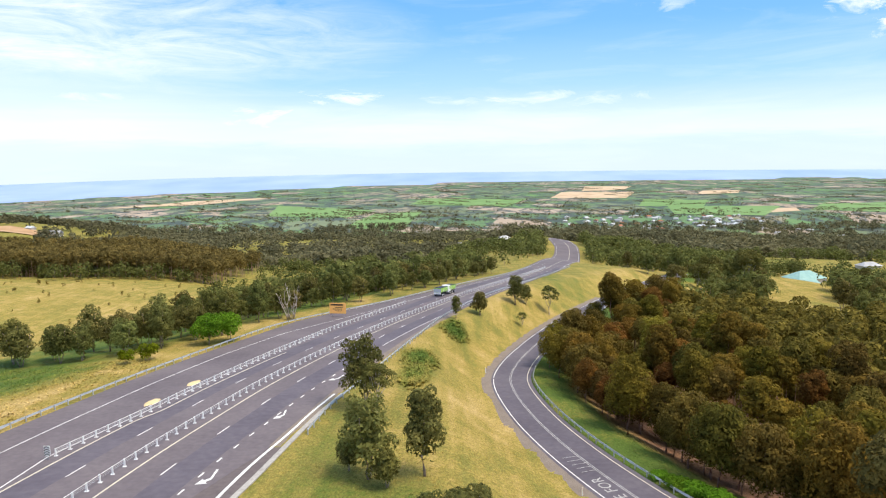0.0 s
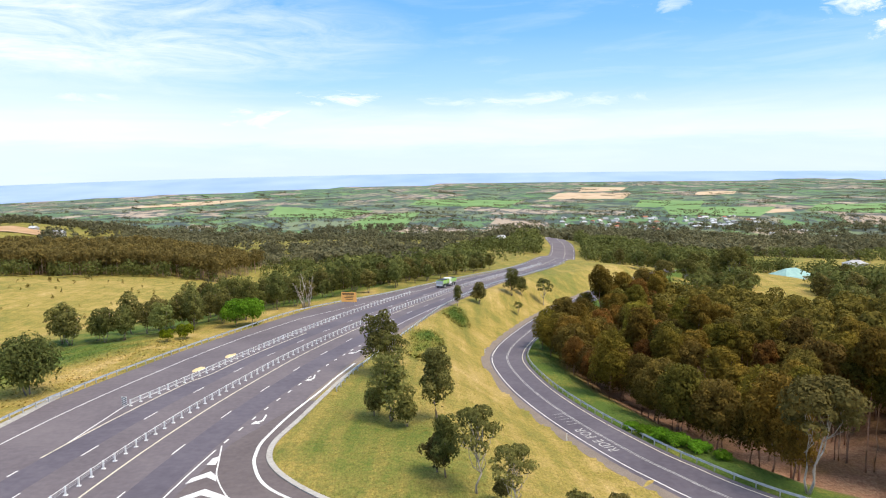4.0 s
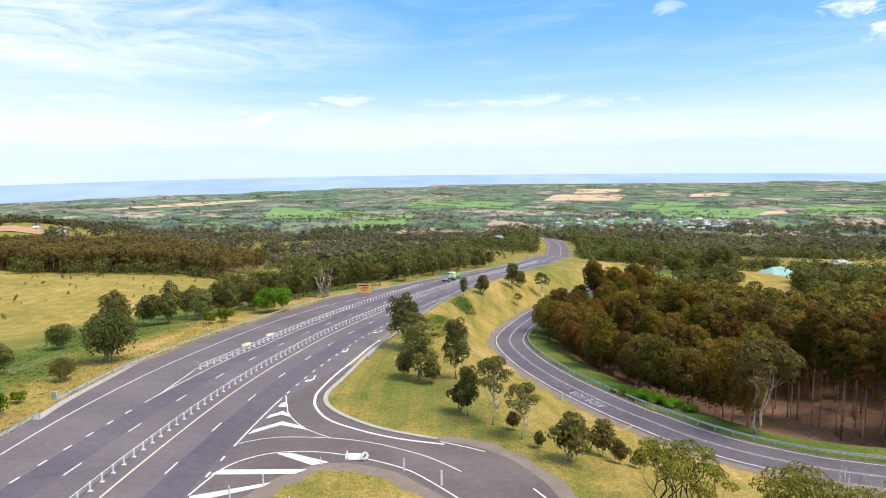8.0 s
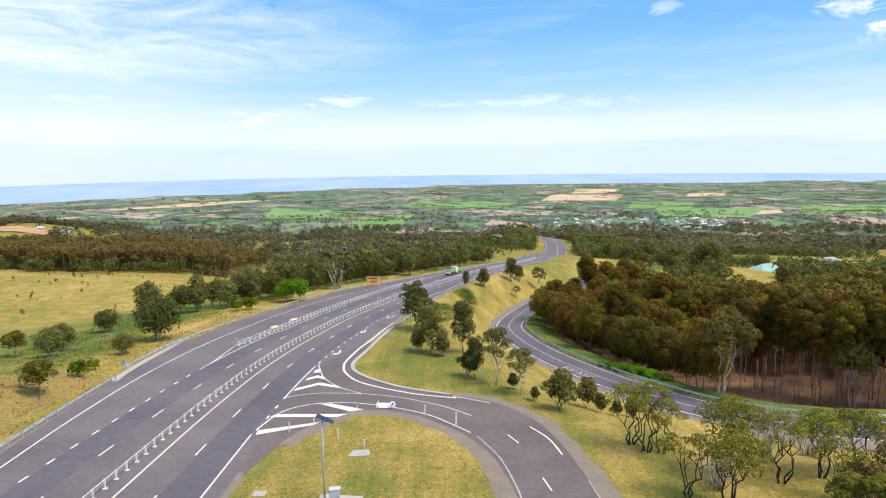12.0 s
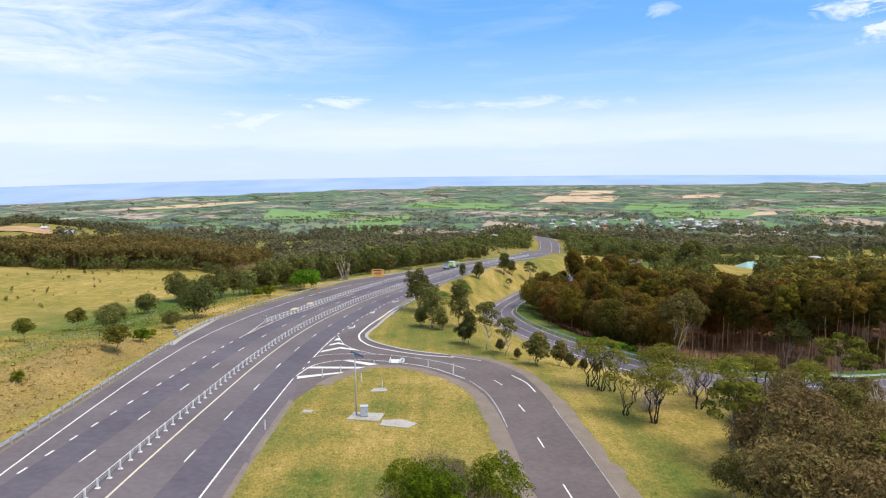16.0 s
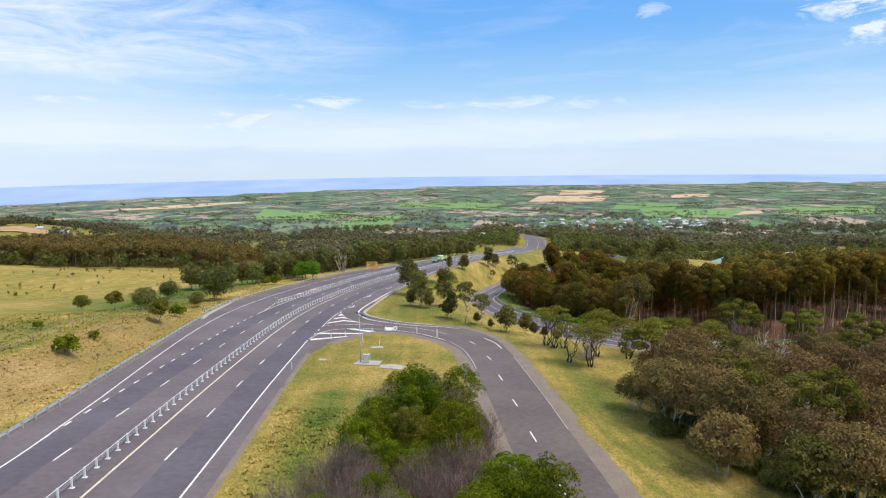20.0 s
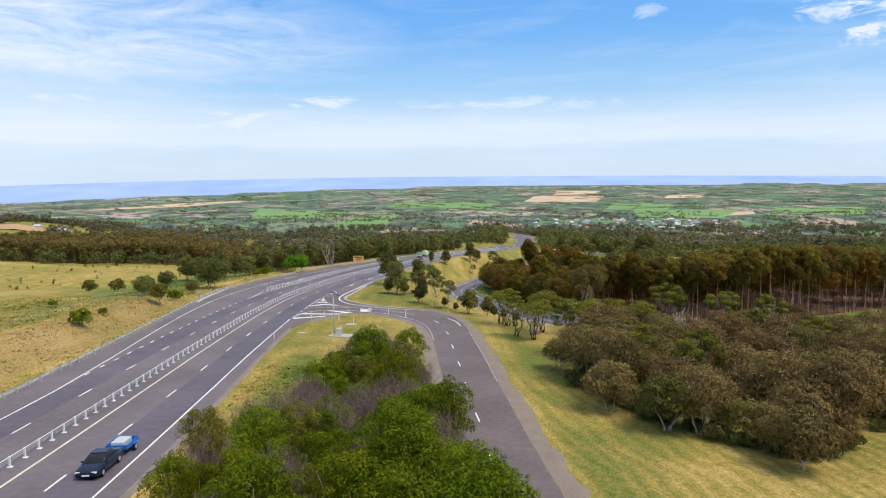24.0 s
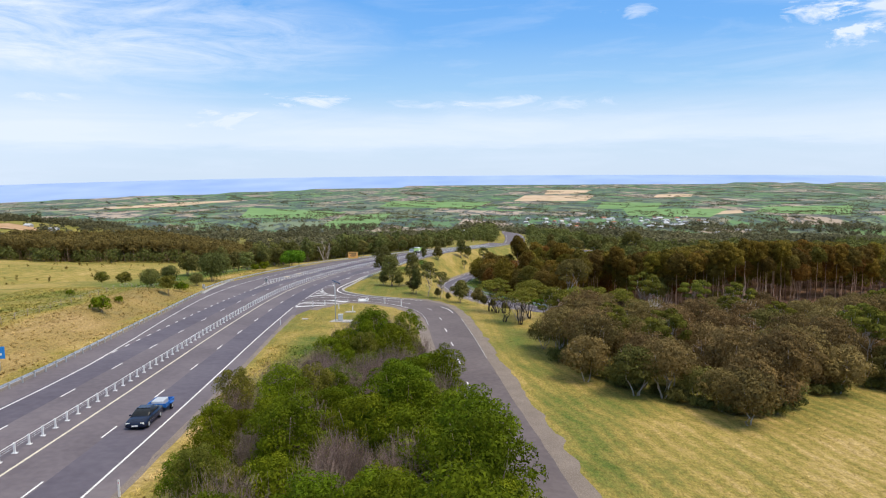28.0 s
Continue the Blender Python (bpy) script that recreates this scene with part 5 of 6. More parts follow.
# Trees on the verge between highway and loop road, and along the side road.
verge = [tree("verge_gum", 8.0, 6.8, 0.05, LEAF_VERGE, BARK, 4200, 0.17, 19, 2, 0.016, "grey-green gum on the grassy verge", "tree", "verge trees", 0.75, limbs=7, puff=0.8, ragged=0.75),
         tree("verge_gum", 7.6, 5.4, 0.34, LEAF_VERGE, BARK_PALE, 2300, 0.15, 13, 1, 0.014, "open-crowned gum with slim pale trunk", "tree", "verge trees", 0.6, limbs=12, core=0.0, puff=0.78, wob=0.03, ragged=0.5),
         tree("verge_gum", 4.4, 4.6, 0.04, LEAF_GUM, BARK, 2600, 0.16, 15, 2, 0.018, "small dark olive gum on the dry grass", "tree", "verge trees", 0.8, puff=0.85, ragged=0.7),
         tree("verge_gum", 8.8, 4.4, 0.02, LEAF_VERGE, BARK, 3400, 0.17, 16, 1, 0.014, "upright dark olive gum on the verge", "tree", "verge trees", 0.95, limbs=4, puff=1.05, ragged=0.6)]
for k, x, y, s in ((0, -7.4, 66.5, 1.25), (1, -5.4, 63, 1.0), (0, -4.2, 43.5, 1.15), (3, 1.4, 44.4, 1.12), (2, -6.4, 45.5, 0.85), (2, -2.2, 41.5, 0.9), (3, 2.4, 27.2, 0.74), (2, 1.6, 28.4, 0.9), (1, 5.2, 24, 1.06), (1, 8.0, 19.4, 0.96), (2, 7.4, 22.6, 0.5), (2, 9.5, 16.8, 0.4),
                   (2, 12.1, 13.2, 1.18), (2, 16.4, 17.6, 0.95), (2, 17.6, 15.0, 0.55), (2, 19.6, 14.8, 0.5), (2, 23, 20.0, 0.6)):
    plant(verge[k], x, y, s)
for k, x, y, s in ((3, 5.8, 137, 0.7), (2, 12, 146, 1.35), (0, 23.4, 168.5, 1.1), (1, 34.8, 178, 1.2), (1, 23.9, 156, 0.6), (0, 27, 174, 0.8)):
    plant(verge[k], x, y, s)
# Scorched multi-stemmed trees below the side road.
burnt = [tree("scorched_gum", 6.4, 6.2, 0.6, LEAF_LIME, BARK_BURNT, 1700, 0.12, 16, 4, 0.022, "scorched many-stemmed gum with sparse olive tufts", "tree", "scorched gums", 0.4, limbs=10, core=0.0, puff=0.62, wob=0.045),
         tree("scorched_gum", 7.0, 6.5, 0.55, LEAF_LIME, BARK_BURNT, 2800, 0.14, 14, 3, 0.024, "scorched gum regrowing yellow-green foliage", "tree", "scorched gums", 0.4, limbs=10, core=0.0, puff=0.9, wob=0.045)]
for k, x, y, s in ((0, 17.3, 1.6, 1.0), (0, 18.4, -0.7, 1.05), (0, 19.9, -0.9, 0.9), (1, 24, -6.5, 1.1), (0, 18.6, -10.8, 0.9), (1, 21.3, -13.6, 1.0), (0, 28.5, -7.5, 0.95), (1, 33, -6, 0.95), (1, 37, -5, 0.9), (1, 41, -9, 0.9), (0, 31, -12, 0.85)):
    plant(burnt[k], x, y, s)
twig_tree = bare_bush("bare_tree", 6.5, 5.5, 26, BARK_PALE, "leafless grey tree among the scrub", "tree", "bare trees", 0.035, 5)
for x, y, s in ((22, -9, 0.9), (30, -2, 1.0), (36, 1, 0.9), (26, -26, 0.9), (45, -18, 1.1), (60, -20, 1.1), (52, -35, 1.0), (29, -33, 0.9), (34, -44, 0.9), (40, -28, 1.1), (38, -52, 0.9), (47, -46, 1.0), (56, -47, 1.0), (66, -40, 1.1), (72, -28, 1.1), (62, -10, 1.0), (80, -45, 1.1), (27, -44, 0.8)):
    plant(twig_tree, x, y, s)
# A pale-limbed gum at the plantation's corner, and the white dead tree above the gully.
pale = tree("pale_gum", 13, 9, 0.42, LEAF_GUM, BARK_PALE, 4200, 0.25, 15, 3, 0.014, "pale-limbed gum with open green crown", "tree", "verge trees", 0.6, limbs=8, lean=0.1, core=0.0)
plant(pale, 41.5, 34.5, 1.05)
plant(pale, 67, 42, 0.95)
for x, y, k in ((95, 238, 1.1), (109, 254, 1.2), (136, 270, 1.6), (60, 96, 1.0)):
    plant(pale, x, y, k)
dead = bare_bush("dead_tree", 10.5, 8.5, 8, BARK_PALE, "bleached dead tree without leaves", "tree", "bare trees", 0.07, 7)
plant(dead, -34.5, 139, 1.0)

# Scattered trees on the highway's uphill side.
left_kinds = [tree("field_tree", 5.2, 6.2, 0.0, LEAF_VERGE, BARK, 4400, 0.16, 24, 2, 0.02, "rounded dark green tree in the grass", "tree", "field trees", 0.85),
              tree("field_tree", 5.2, 4.8, 0.26, LEAF_LIME, BARK, 2200, 0.17, 12, 1, 0.02, "small gum standing in green grass", "tree", "field trees", 0.7),
              tree("field_shrub", 1.9, 2.6, 0.05, LEAF_GREEN, BARK, 900, 0.13, 8, 3, 0.02, "low green shrub on the bank", "shrub", "field shrubs", 0.8),
              tree("field_tree", 7.0, 7.0, 0.06, LEAF_BRIGHT, BARK, 4200, 0.2, 20, 2, 0.02, "bright green leafy tree by the road", "tree", "field trees", 0.85)]
for k, x, y, s in ((0, -54.2, 53.4, 1.55), (0, -72.7, 71, 0.95), (0, -69, 48, 0.9), (0, -66.5, 40.5, 0.92), (1, -74, 43, 0.95), (1, -66, 14, 0.7), (0, -54.5, 40.5, 0.68), (1, -51.5, 13, 0.95), (2, -53.5, 29, 0.9), (2, -52.9, 24.2, 1.2),
                   (2, -50.6, -19.5, 1.5), (2, -52, -9.5, 0.7), (2, -63.7, -3.5, 0.7), (2, -57, -42, 1.7), (2, -62, -30, 0.8), (3, -43.8, 109, 1.0), (3, -40.6, 112, 0.85), (2, -49.5, 95, 1.7), (2, -52, 92, 1.3)):
    plant(left_kinds[k], x, y, s)
dark_line = [tree("gully_gum", 9 + k, 7, 0.03, (LEAF_VERGE, LEAF_GUM, LEAF_VERGE)[k], BARK, 2400, 0.27, 16, 2, 0.016, ("grey-green gum above the gully", "dark olive gum above the gully", "tall grey-green gum above the gully")[k], "tree", "gully trees", 0.8) for k in range(3)]
GULLY = [(-50, 112), (-43, 130), (-33, 151), (-22, 167), (-6, 192), (12, 234), (28, 282), (-5, 290), (-40, 250), (-62, 200), (-70, 150), (-62, 118)]
for x, y in scatter(GULLY, 7.2, 0.93):
    plant(dark_line[int(rng.integers(3))], x, y, 0.6 + 0.35 * rng.random())
creeper = tree("creeper_mound", 1.3, 3.4, 0.0, LEAF_BRIGHT, BARK, 1900, 0.13, 16, 3, 0.02, "low bright green creeper sprawling behind the guardrail", "shrub", "creepers", 0.7, puff=0.8)
for x, y, k in ((28.6, 55.5, 0.8), (29.6, 53, 1.0), (31, 50.6, 1.1), (32.6, 48.4, 1.1), (34.2, 46, 1.0), (36, 43.4, 0.8)):
    plant(creeper, x, y, k)
BELT = [(-72, 96), (-64, 95), (-56, 98), (-50, 104), (-44.5, 112), (-44, 124), (-52, 126), (-63, 117), (-74, 108), (-82, 100)]
for x, y in scatter(BELT, 5.6, 0.95):
    plant(dark_line[int(rng.integers(3))], x, y, 0.62 + 0.35 * rng.random())
MIDDLE = [(60, 165), (95, 160), (140, 150), (180, 160), (210, 210), (190, 290), (150, 330), (110, 340), (90, 300), (130, 250), (90, 215)]
for x, y in [p for p in scatter(MIDDLE, 11, 0.75) if abs(p[0] - 0.513 * (p[1] + 45)) > 14]:
    plant(dark_line[int(rng.integers(3))], x, y, 0.8 + 0.5 * rng.random())

for k in (gums, bare_gums, edge_gums, scrub, greens, wattles, twiggy, verge, burnt, [twig_tree, pale, dead, creeper], left_kinds, dark_line):
    for o in k:
        away(o)

# Woods over the hill and down to the plain.
woods, hill, town = [], [], []
for _ in range(19000):
    y = 210 + 1640 * rng.random() ** 1.25
    x = (rng.random() * 2 - 1) * 0.86 * (y + 135)
    d = near(MAIN, x, y)[0]
    if d < 17 or (near(LOOP, x, y)[0] < 14):
        continue
    gap = left_edge(y) - x
    if x < -0.33 * (y + 56) and x < -70 and y < 468 and gap > 45 and y - 0.15 * (x + 200) < 465:
        continue
    if 180 < x < 262 and 350 < y < 420 or (y < 400 and abs(x - 0.513 * (y + 45)) < 16):
        continue
    if 740 < y < 1000 and -0.76 < x / (y + 89) < -0.585:
        continue
    dens = noise.noise((x * 0.006, y * 0.005, 1.7)) + 0.5 * noise.noise((x * 0.02, y * 0.016, 4.2))
    if dens < (-0.15 if y < 500 else -0.27) and rng.random() < 0.93:
        continue
    if d < 60 and x > 0 and y < 420 and rng.random() < 0.8:
        continue
    if rng.random() < 0.85:
        woods.append((x, y, 0.7 + 0.6 * rng.random()))
for _ in range(620):
    woods.append((-1250 + 820 * rng.random(), 1110 + 170 * rng.random(), 0.8 + 0.6 * rng.random()))
for _ in range(1150):
    x, y = -420 + 245 * rng.random(), 468 + 160 * rng.random() ** 1.4
    hill.append((x, y + 0.06 * (x + 300), 0.85 + 0.3 * rng.random()))
joined_trees("hill_plantation", hill, 18, 9, 110, 1.0, LEAF_HILL, "dark plantation of straight gums on the hill", "trees", bark=BARK_TAN, bare=0.5)
mid = [p for p in woods if p[1] < 620]
far_w = [p for p in woods if p[1] >= 620]
joined_trees("hillside_woods", mid, 9.5, 12, 110, 1.0, LEAF_VERGE, "mixed gum woodland on the falling hillside", "trees", bark=BARK, bare=0.15)
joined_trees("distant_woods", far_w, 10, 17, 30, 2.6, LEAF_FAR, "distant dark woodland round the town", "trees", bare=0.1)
rows = []
for _ in range(520):
    y = 1500 + 2500 * rng.random()
    x = (rng.random() * 2 - 1) * 0.8 * y
    a = (0.5 if rng.random() < 0.5 else 2.07) + rng.normal() * 0.1
    n = int(4 + 14 * rng.random())
    for k in range(n):
        px, py = x + k * 16 * math.cos(a), y + k * 16 * math.sin(a) * 0.6
        if coast(px, py) < -150:
            rows.append((px, py, 0.7 + 0.6 * rng.random()))
for _ in range(1500):
    y = 1650 + 800 * rng.random() ** 1.5
    x = (rng.random() * 2 - 1) * 0.8 * y
    if noise.noise((x * 0.003, y * 0.004, 9.0)) > -0.05:
        rows.append((x, y, 0.8 + 0.5 * rng.random()))
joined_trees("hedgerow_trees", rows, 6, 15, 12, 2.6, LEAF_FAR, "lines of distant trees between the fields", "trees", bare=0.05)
# Tussocks dotted over the golden hill.
tuft = []
for _ in range(110):
    x, y = -330 + 200 * rng.random(), 235 + 225 * rng.random()
    tuft.append((x, y, 0.6 + 0.9 * rng.random()))
joined_trees("hill_tussocks", tuft, 1.8, 2.0, 22, 0.4, LEAF_OLIVE, "dark tussocks dotted over the golden hill", "shrubs", bare=0.0)


# ---- signs, posts, lamp pole ----
PANEL = material("solar panel", [(0.02, 0.03, 0.06), (0.035, 0.045, 0.08)], 0.25, 6, 0.3, 0.0)
GREYBOX = material("grey cabinet paint", [(0.42, 0.45, 0.48), (0.5, 0.53, 0.56)], 0.5, 3, 0.3, 0.0)
BLUESIGN = material("blue sign sheeting", [(0.02, 0.2, 0.6), (0.03, 0.25, 0.68)], 0.45, 3, 0.3, 0.0)
RED = material("red reflector", [(0.5, 0.03, 0.02), (0.6, 0.05, 0.03)], 0.4, 3, 0.3, 0.0)


def lamp_pole(x, y):
    z = ground_z(x, y)
    root = thing("lamp_pole", x, y, z, 0, "tall grey steel pole with solar panel on a slab", "pole")
    tube("mast", [(0, 0, 0.1), (0, 0, 3.5), (0, 0, 7.0)], [0.1, 0.085, 0.07], GALV, root, 12)
    bm = bmesh.new()
    box(bm, -0.18, 0.18, -0.18, 0.18, 0.08, 0.12, bevel=0.01)
    part("flange", bm, GALV, root)
    bm = bmesh.new()
    box(bm, -0.75, 0.75, -0.32, 0.32, -0.025, 0.025, Matrix.Translation((0.25, 0, 7.05)) @ Matrix.Rotation(radians(24), 4, "Y"), 0.006)
    part("solar_panel", bm, PANEL, root, "dark tilted solar panel")
    bm = bmesh.new()
    box(bm, -0.06, 0.5, -0.05, 0.05, 6.75, 6.85, bevel=0.01)
    part("bracket", bm, GALV, root)


def cabinet(x, y):
    z = ground_z(x, y)
    root = thing("roadside_cabinet", x, y, z + 0.06, 8, "grey steel roadside cabinet on a concrete slab", "cabinet")
    bm = bmesh.new()
    box(bm, -0.42, 0.42, -0.3, 0.3, 0.05, 1.15, bevel=0.02)
    part("body", bm, GREYBOX, root)
    bm = bmesh.new()
    box(bm, -0.47, 0.47, -0.35, 0.35, 1.15, 1.2, bevel=0.015)
    part("lid", bm, GREYBOX, root)
    bm = bmesh.new()
    box(bm, -0.36, 0.36, -0.325, -0.3, 0.12, 1.08, bevel=0.01)
    door = part("door", bm, GREYBOX, root)
    bm = bmesh.new()
    box(bm, 0.24, 0.28, -0.36, -0.325, 0.55, 0.7)
    part("handle", bm, BLACK, door, "small black handle")


def slab(pts, label):
    bot = [(x, y) for x, y in pts]
    v = [(x, y, ground_z(x, y) + 0.06) for x, y in bot] + [(x, y, ground_z(x, y) - 0.1) for x, y in bot]
    n = len(bot)
    f = [tuple(range(n))] + [(i, i + n, (i + 1) % n + n, (i + 1) % n) for i in range(n)]
    return tagged(link("concrete_slab", v, f, CONCRETE), label, "slab", "concrete slabs")


lamp_pole(-12.3, -13.3)
cabinet(-11.4, -13.6)
slab([(-13.2, -14.8), (-9.6, -15.2), (-9.2, -12.4), (-12.7, -12.1)], "pale concrete slab under the pole")
slab([(-9.4, -16.6), (-6.4, -17.2), (-5.4, -15.6), (-7.2, -14.4), (-9.3, -14.8)], "cracked pale concrete apron in the grass")
slab([(-18.5, -12.8), (-17.4, -12.8), (-17.4, -11.8), (-18.5, -11.8)], "small square concrete pit cover")
slab([(-11.8, -3.6), (-9.6, -3.2), (-9.9, -1.6), (-11.4, -1.9)], "pale rubble slab in the grass")

marker = thing("guide_post", 0, 0, 0, 0, "white roadside guide post with red reflector", "post", "guide posts", 0.2)
bm = bmesh.new()
box(bm, -0.06, 0.06, -0.025, 0.025, -0.2, 1.0, bevel=0.01)
part("post", bm, WHITE, marker)
bm = bmesh.new()
box(bm, -0.03, 0.03, -0.034, -0.024, 0.8, 0.86, bevel=0.004)
part("reflector", bm, RED, marker)
for x, y, s in ((-21.0, -19.0, 1.1), (-17.9, -87, 1.2), (-18.9, 3.0, 1.2), (-16.8, 5.8, 1.1), (-13.4, 1.2, 1.2), (-10.4, -1.2, 1.0), (-4.5, 9.8, 1.3), (-0.9, 6.6, 1.5), (-12.6, 10.9, 0.8), (26.4, 28.0, 1.1), (18.6, 51.5, 1.1), (11.3, 110.8, 1.1), (33.5, 165, 1.1), (-3.6, 108, 1.0)):
    o = copy_thing(marker, pose(x, y, ground_z(x, y), 0, 0, rng.random() * 20 - 10))
    o.scale = (s, s, s)
away(marker)


def arrow_board(x, y):
    """The knocked-down keep-left board with its round sign."""
    z = ground_z(x, y)
    root = thing("knocked_sign", x, y, z, -6, "white traffic sign lying bent by the kerb", "sign")
    bm = bmesh.new()
    box(bm, -1.1, 0.75, -0.04, 0.04, 0.1, 0.75, Matrix.Rotation(radians(-38), 4, "X"), 0.01)
    part("board", bm, WHITE, root)
    tube("leg", [(-0.8, 0, -0.1), (-0.85, 0.1, 1.0)], 0.05, WHITE, root)
    bm = bmesh.new()
    bmesh.ops.create_cone(bm, cap_ends=True, segments=24, radius1=0.38, radius2=0.38, depth=0.04, matrix=Matrix.Translation((0.95, 0, 0.6)) @ Matrix.Rotation(radians(72), 4, "X"))
    part("disc", bm, WHITE, root, "white round sign disc")
    bm = bmesh.new()
    box(bm, -0.06, 0.06, -0.035, -0.03, -0.22, 0.22, Matrix.Translation((0.95, -0.015, 0.6)) @ Matrix.Rotation(radians(-18), 4, "X") @ Matrix.Rotation(radians(35), 4, "Y"))
    part("arrow_bar", bm, BLACK, root, "black arrow stroke")
    tube("leg", [(0.95, 0.02, -0.1), (0.95, 0.02, 0.6)], 0.04, WHITE, root)


arrow_board(-9.4, 12.1)


def road_sign(x, y, turn):
    z = ground_z(x, y)
    root = thing("roadworks_sign", x, y, z, turn, "large orange roadside sign on steel posts", "sign")
    bm = bmesh.new()
    box(bm, -2.1, 2.1, -0.03, 0.03, 0.9, 3.6, bevel=0.02)
    board = part("board", bm, ORANGE, root)
    for px in (-1.5, 1.5):
        tube("post", [(px, 0.08, -0.3), (px, 0.08, 3.5)], 0.06, GALV, root)
    for zz, w, a, hh in ((3.1, 1.6, -0.2, 0.17), (2.5, 1.0, 0.3, 0.08), (2.05, 1.2, -0.1, 0.08), (1.6, 0.9, 0.1, 0.05)):
        bm = bmesh.new()
        box(bm, a - w, a + w, -0.042, -0.032, zz - hh, zz + hh)
        part("text_bar", bm, BLACK, board)


road_sign(-23.6, 142.0, -6)


def service_sign(x, y):
    z = ground_z(x, y)
    root = thing("service_sign", x, y, z, 10, "small blue roadside sign with white symbol", "sign")
    bm = bmesh.new()
    box(bm, -0.6, 0.6, -0.02, 0.02, 1.5, 2.9, bevel=0.02)
    board = part("board", bm, BLUESIGN, root)
    bm = bmesh.new()
    box(bm, -0.3, 0.3, -0.03, -0.022, 1.9, 2.15)
    part("symbol_bar", bm, WHITE, board)
    tube("post", [(0, 0.06, -0.3), (0, 0.06, 2.8)], 0.045, GALV, root)


service_sign(-44.6, -56)


def hazard_marker(x, y, turn):
    z = ground_z(x, y)
    root = thing("hazard_marker", x, y, z, turn, "black and white chevron hazard board", "sign", "hazard markers")
    bm = bmesh.new()
    box(bm, -0.32, 0.32, -0.03, 0.03, 0.45, 1.55, bevel=0.01)
    board = part("board", bm, WHITE, root)
    for k in range(4):
        bm = bmesh.new()
        for s in (-1, 1):
            box(bm, -0.18, 0.18, -0.042, -0.032, -0.055, 0.055, Matrix.Translation((s * 0.15, 0, 0.62 + 0.26 * k)) @ Matrix.Rotation(radians(32 * s), 4, "Y"))
        part("stripe", bm, BLACK, board)
    tube("post", [(0, 0.06, -0.2), (0, 0.06, 1.4)], 0.04, GALV, root)


hazard_marker(-38.3, 47.5, 0)
hazard_marker(-49.2, 29.4, 0)

# Fence of thin posts and wires along the uphill paddock.
fence = thing("paddock_fence", -62, 45, ground_z(-62, 45), 0, "thin grey post-and-wire paddock fence", "fence")
fl = resample([(-52.6, -78), (-54, -50), (-57.5, -20), (-60, 8), (-64, 36), (-68, 66)], 4.0)
org = fence.matrix_basis.translation.copy()
first = None
for p in fl:
    at = Vector((p.x, p.y, ground_z(p.x, p.y))) - org
    if first is None:
        first = tube("post", [(0, 0, -0.3), (0, 0, 1.15)], 0.05, BARK, fence, 6)
        first.matrix_basis = Matrix.Translation(at)
    else:
        share("post", first, Matrix.Translation(at), fence)
for h in (0.4, 0.75, 1.05):
    tube("wire", [tuple(Vector((p.x, p.y, ground_z(p.x, p.y) + h)) - org) for p in fl], 0.008, GALV, fence, 3)

# ---- vehicles ----
NAVY = material("dark navy car paint", [(0.008, 0.012, 0.03), (0.014, 0.02, 0.045)], 0.22, 2, 0.3, 0.0)
BLUE = material("blue trailer paint", [(0.02, 0.12, 0.42), (0.03, 0.16, 0.5)], 0.35, 2, 0.3, 0.0)
LIME = material("lime green truck paint", [(0.25, 0.5, 0.04), (0.32, 0.6, 0.06)], 0.4, 1, 0.3, 0.0)
GLASS = material("tinted window glass", [(0.01, 0.012, 0.014), (0.02, 0.022, 0.025)], 0.06, 2, 0.3, 0.0)
TYRE = material("tyre rubber", [(0.012, 0.012, 0.012), (0.025, 0.025, 0.025)], 0.85, 8, 0.3, 0.1)
LAMP = material("headlight lens", [(0.6, 0.6, 0.58), (0.75, 0.75, 0.72)], 0.1, 5, 0.3, 0.0)


def wheel(root, x, y, r, w):
    """A tyre with its rim, the axle along x."""
    bm = bmesh.new()
    bmesh.ops.create_cone(bm, cap_ends=True, segments=20, radius1=r, radius2=r, depth=w, matrix=Matrix.Translation((x, y, r)) @ Matrix.Rotation(radians(90), 4, "Y"))
    bmesh.ops.bevel(bm, geom=[e for e in bm.edges if len(e.link_faces) == 2 and max(len(f.verts) for f in e.link_faces) > 4], offset=r * 0.15, segments=2, affect="EDGES")
    t = part("wheel", bm, TYRE, root, flat=False)
    bm = bmesh.new()
    bmesh.ops.create_cone(bm, cap_ends=True, segments=16, radius1=r * 0.6, radius2=r * 0.55, depth=w + 0.02, matrix=Matrix.Translation((x, y, r)) @ Matrix.Rotation(radians(90), 4, "Y"))
    part("rim", bm, GALV, t)


def loft(bm, sections):
    """A closed body through cross-sections: (y, half width, z low, z high, half width at the top)."""
    rings = []
    for y, w, z0, z1, wt_ in sections:
        h = z1 - z0
        prof = [(-w * 0.9, z0), (-w, z0 + 0.25 * h), (-w, z0 + 0.7 * h), (-wt_, z1 - 0.02 * h), (-wt_ * 0.6, z1), (wt_ * 0.6, z1), (wt_, z1 - 0.02 * h), (w, z0 + 0.7 * h), (w, z0 + 0.25 * h), (w * 0.9, z0)]
        rings.append([bm.verts.new((px, y, pz)) for px, pz in prof])
    for a, b in zip(rings, rings[1:]):
        for k in range(10):
            bm.faces.new((a[k], a[(k + 1) % 10], b[(k + 1) % 10], b[k]))
    bm.faces.new(rings[0])
    bm.faces.new(list(reversed(rings[-1])))
    bmesh.ops.recalc_face_normals(bm, faces=bm.faces)


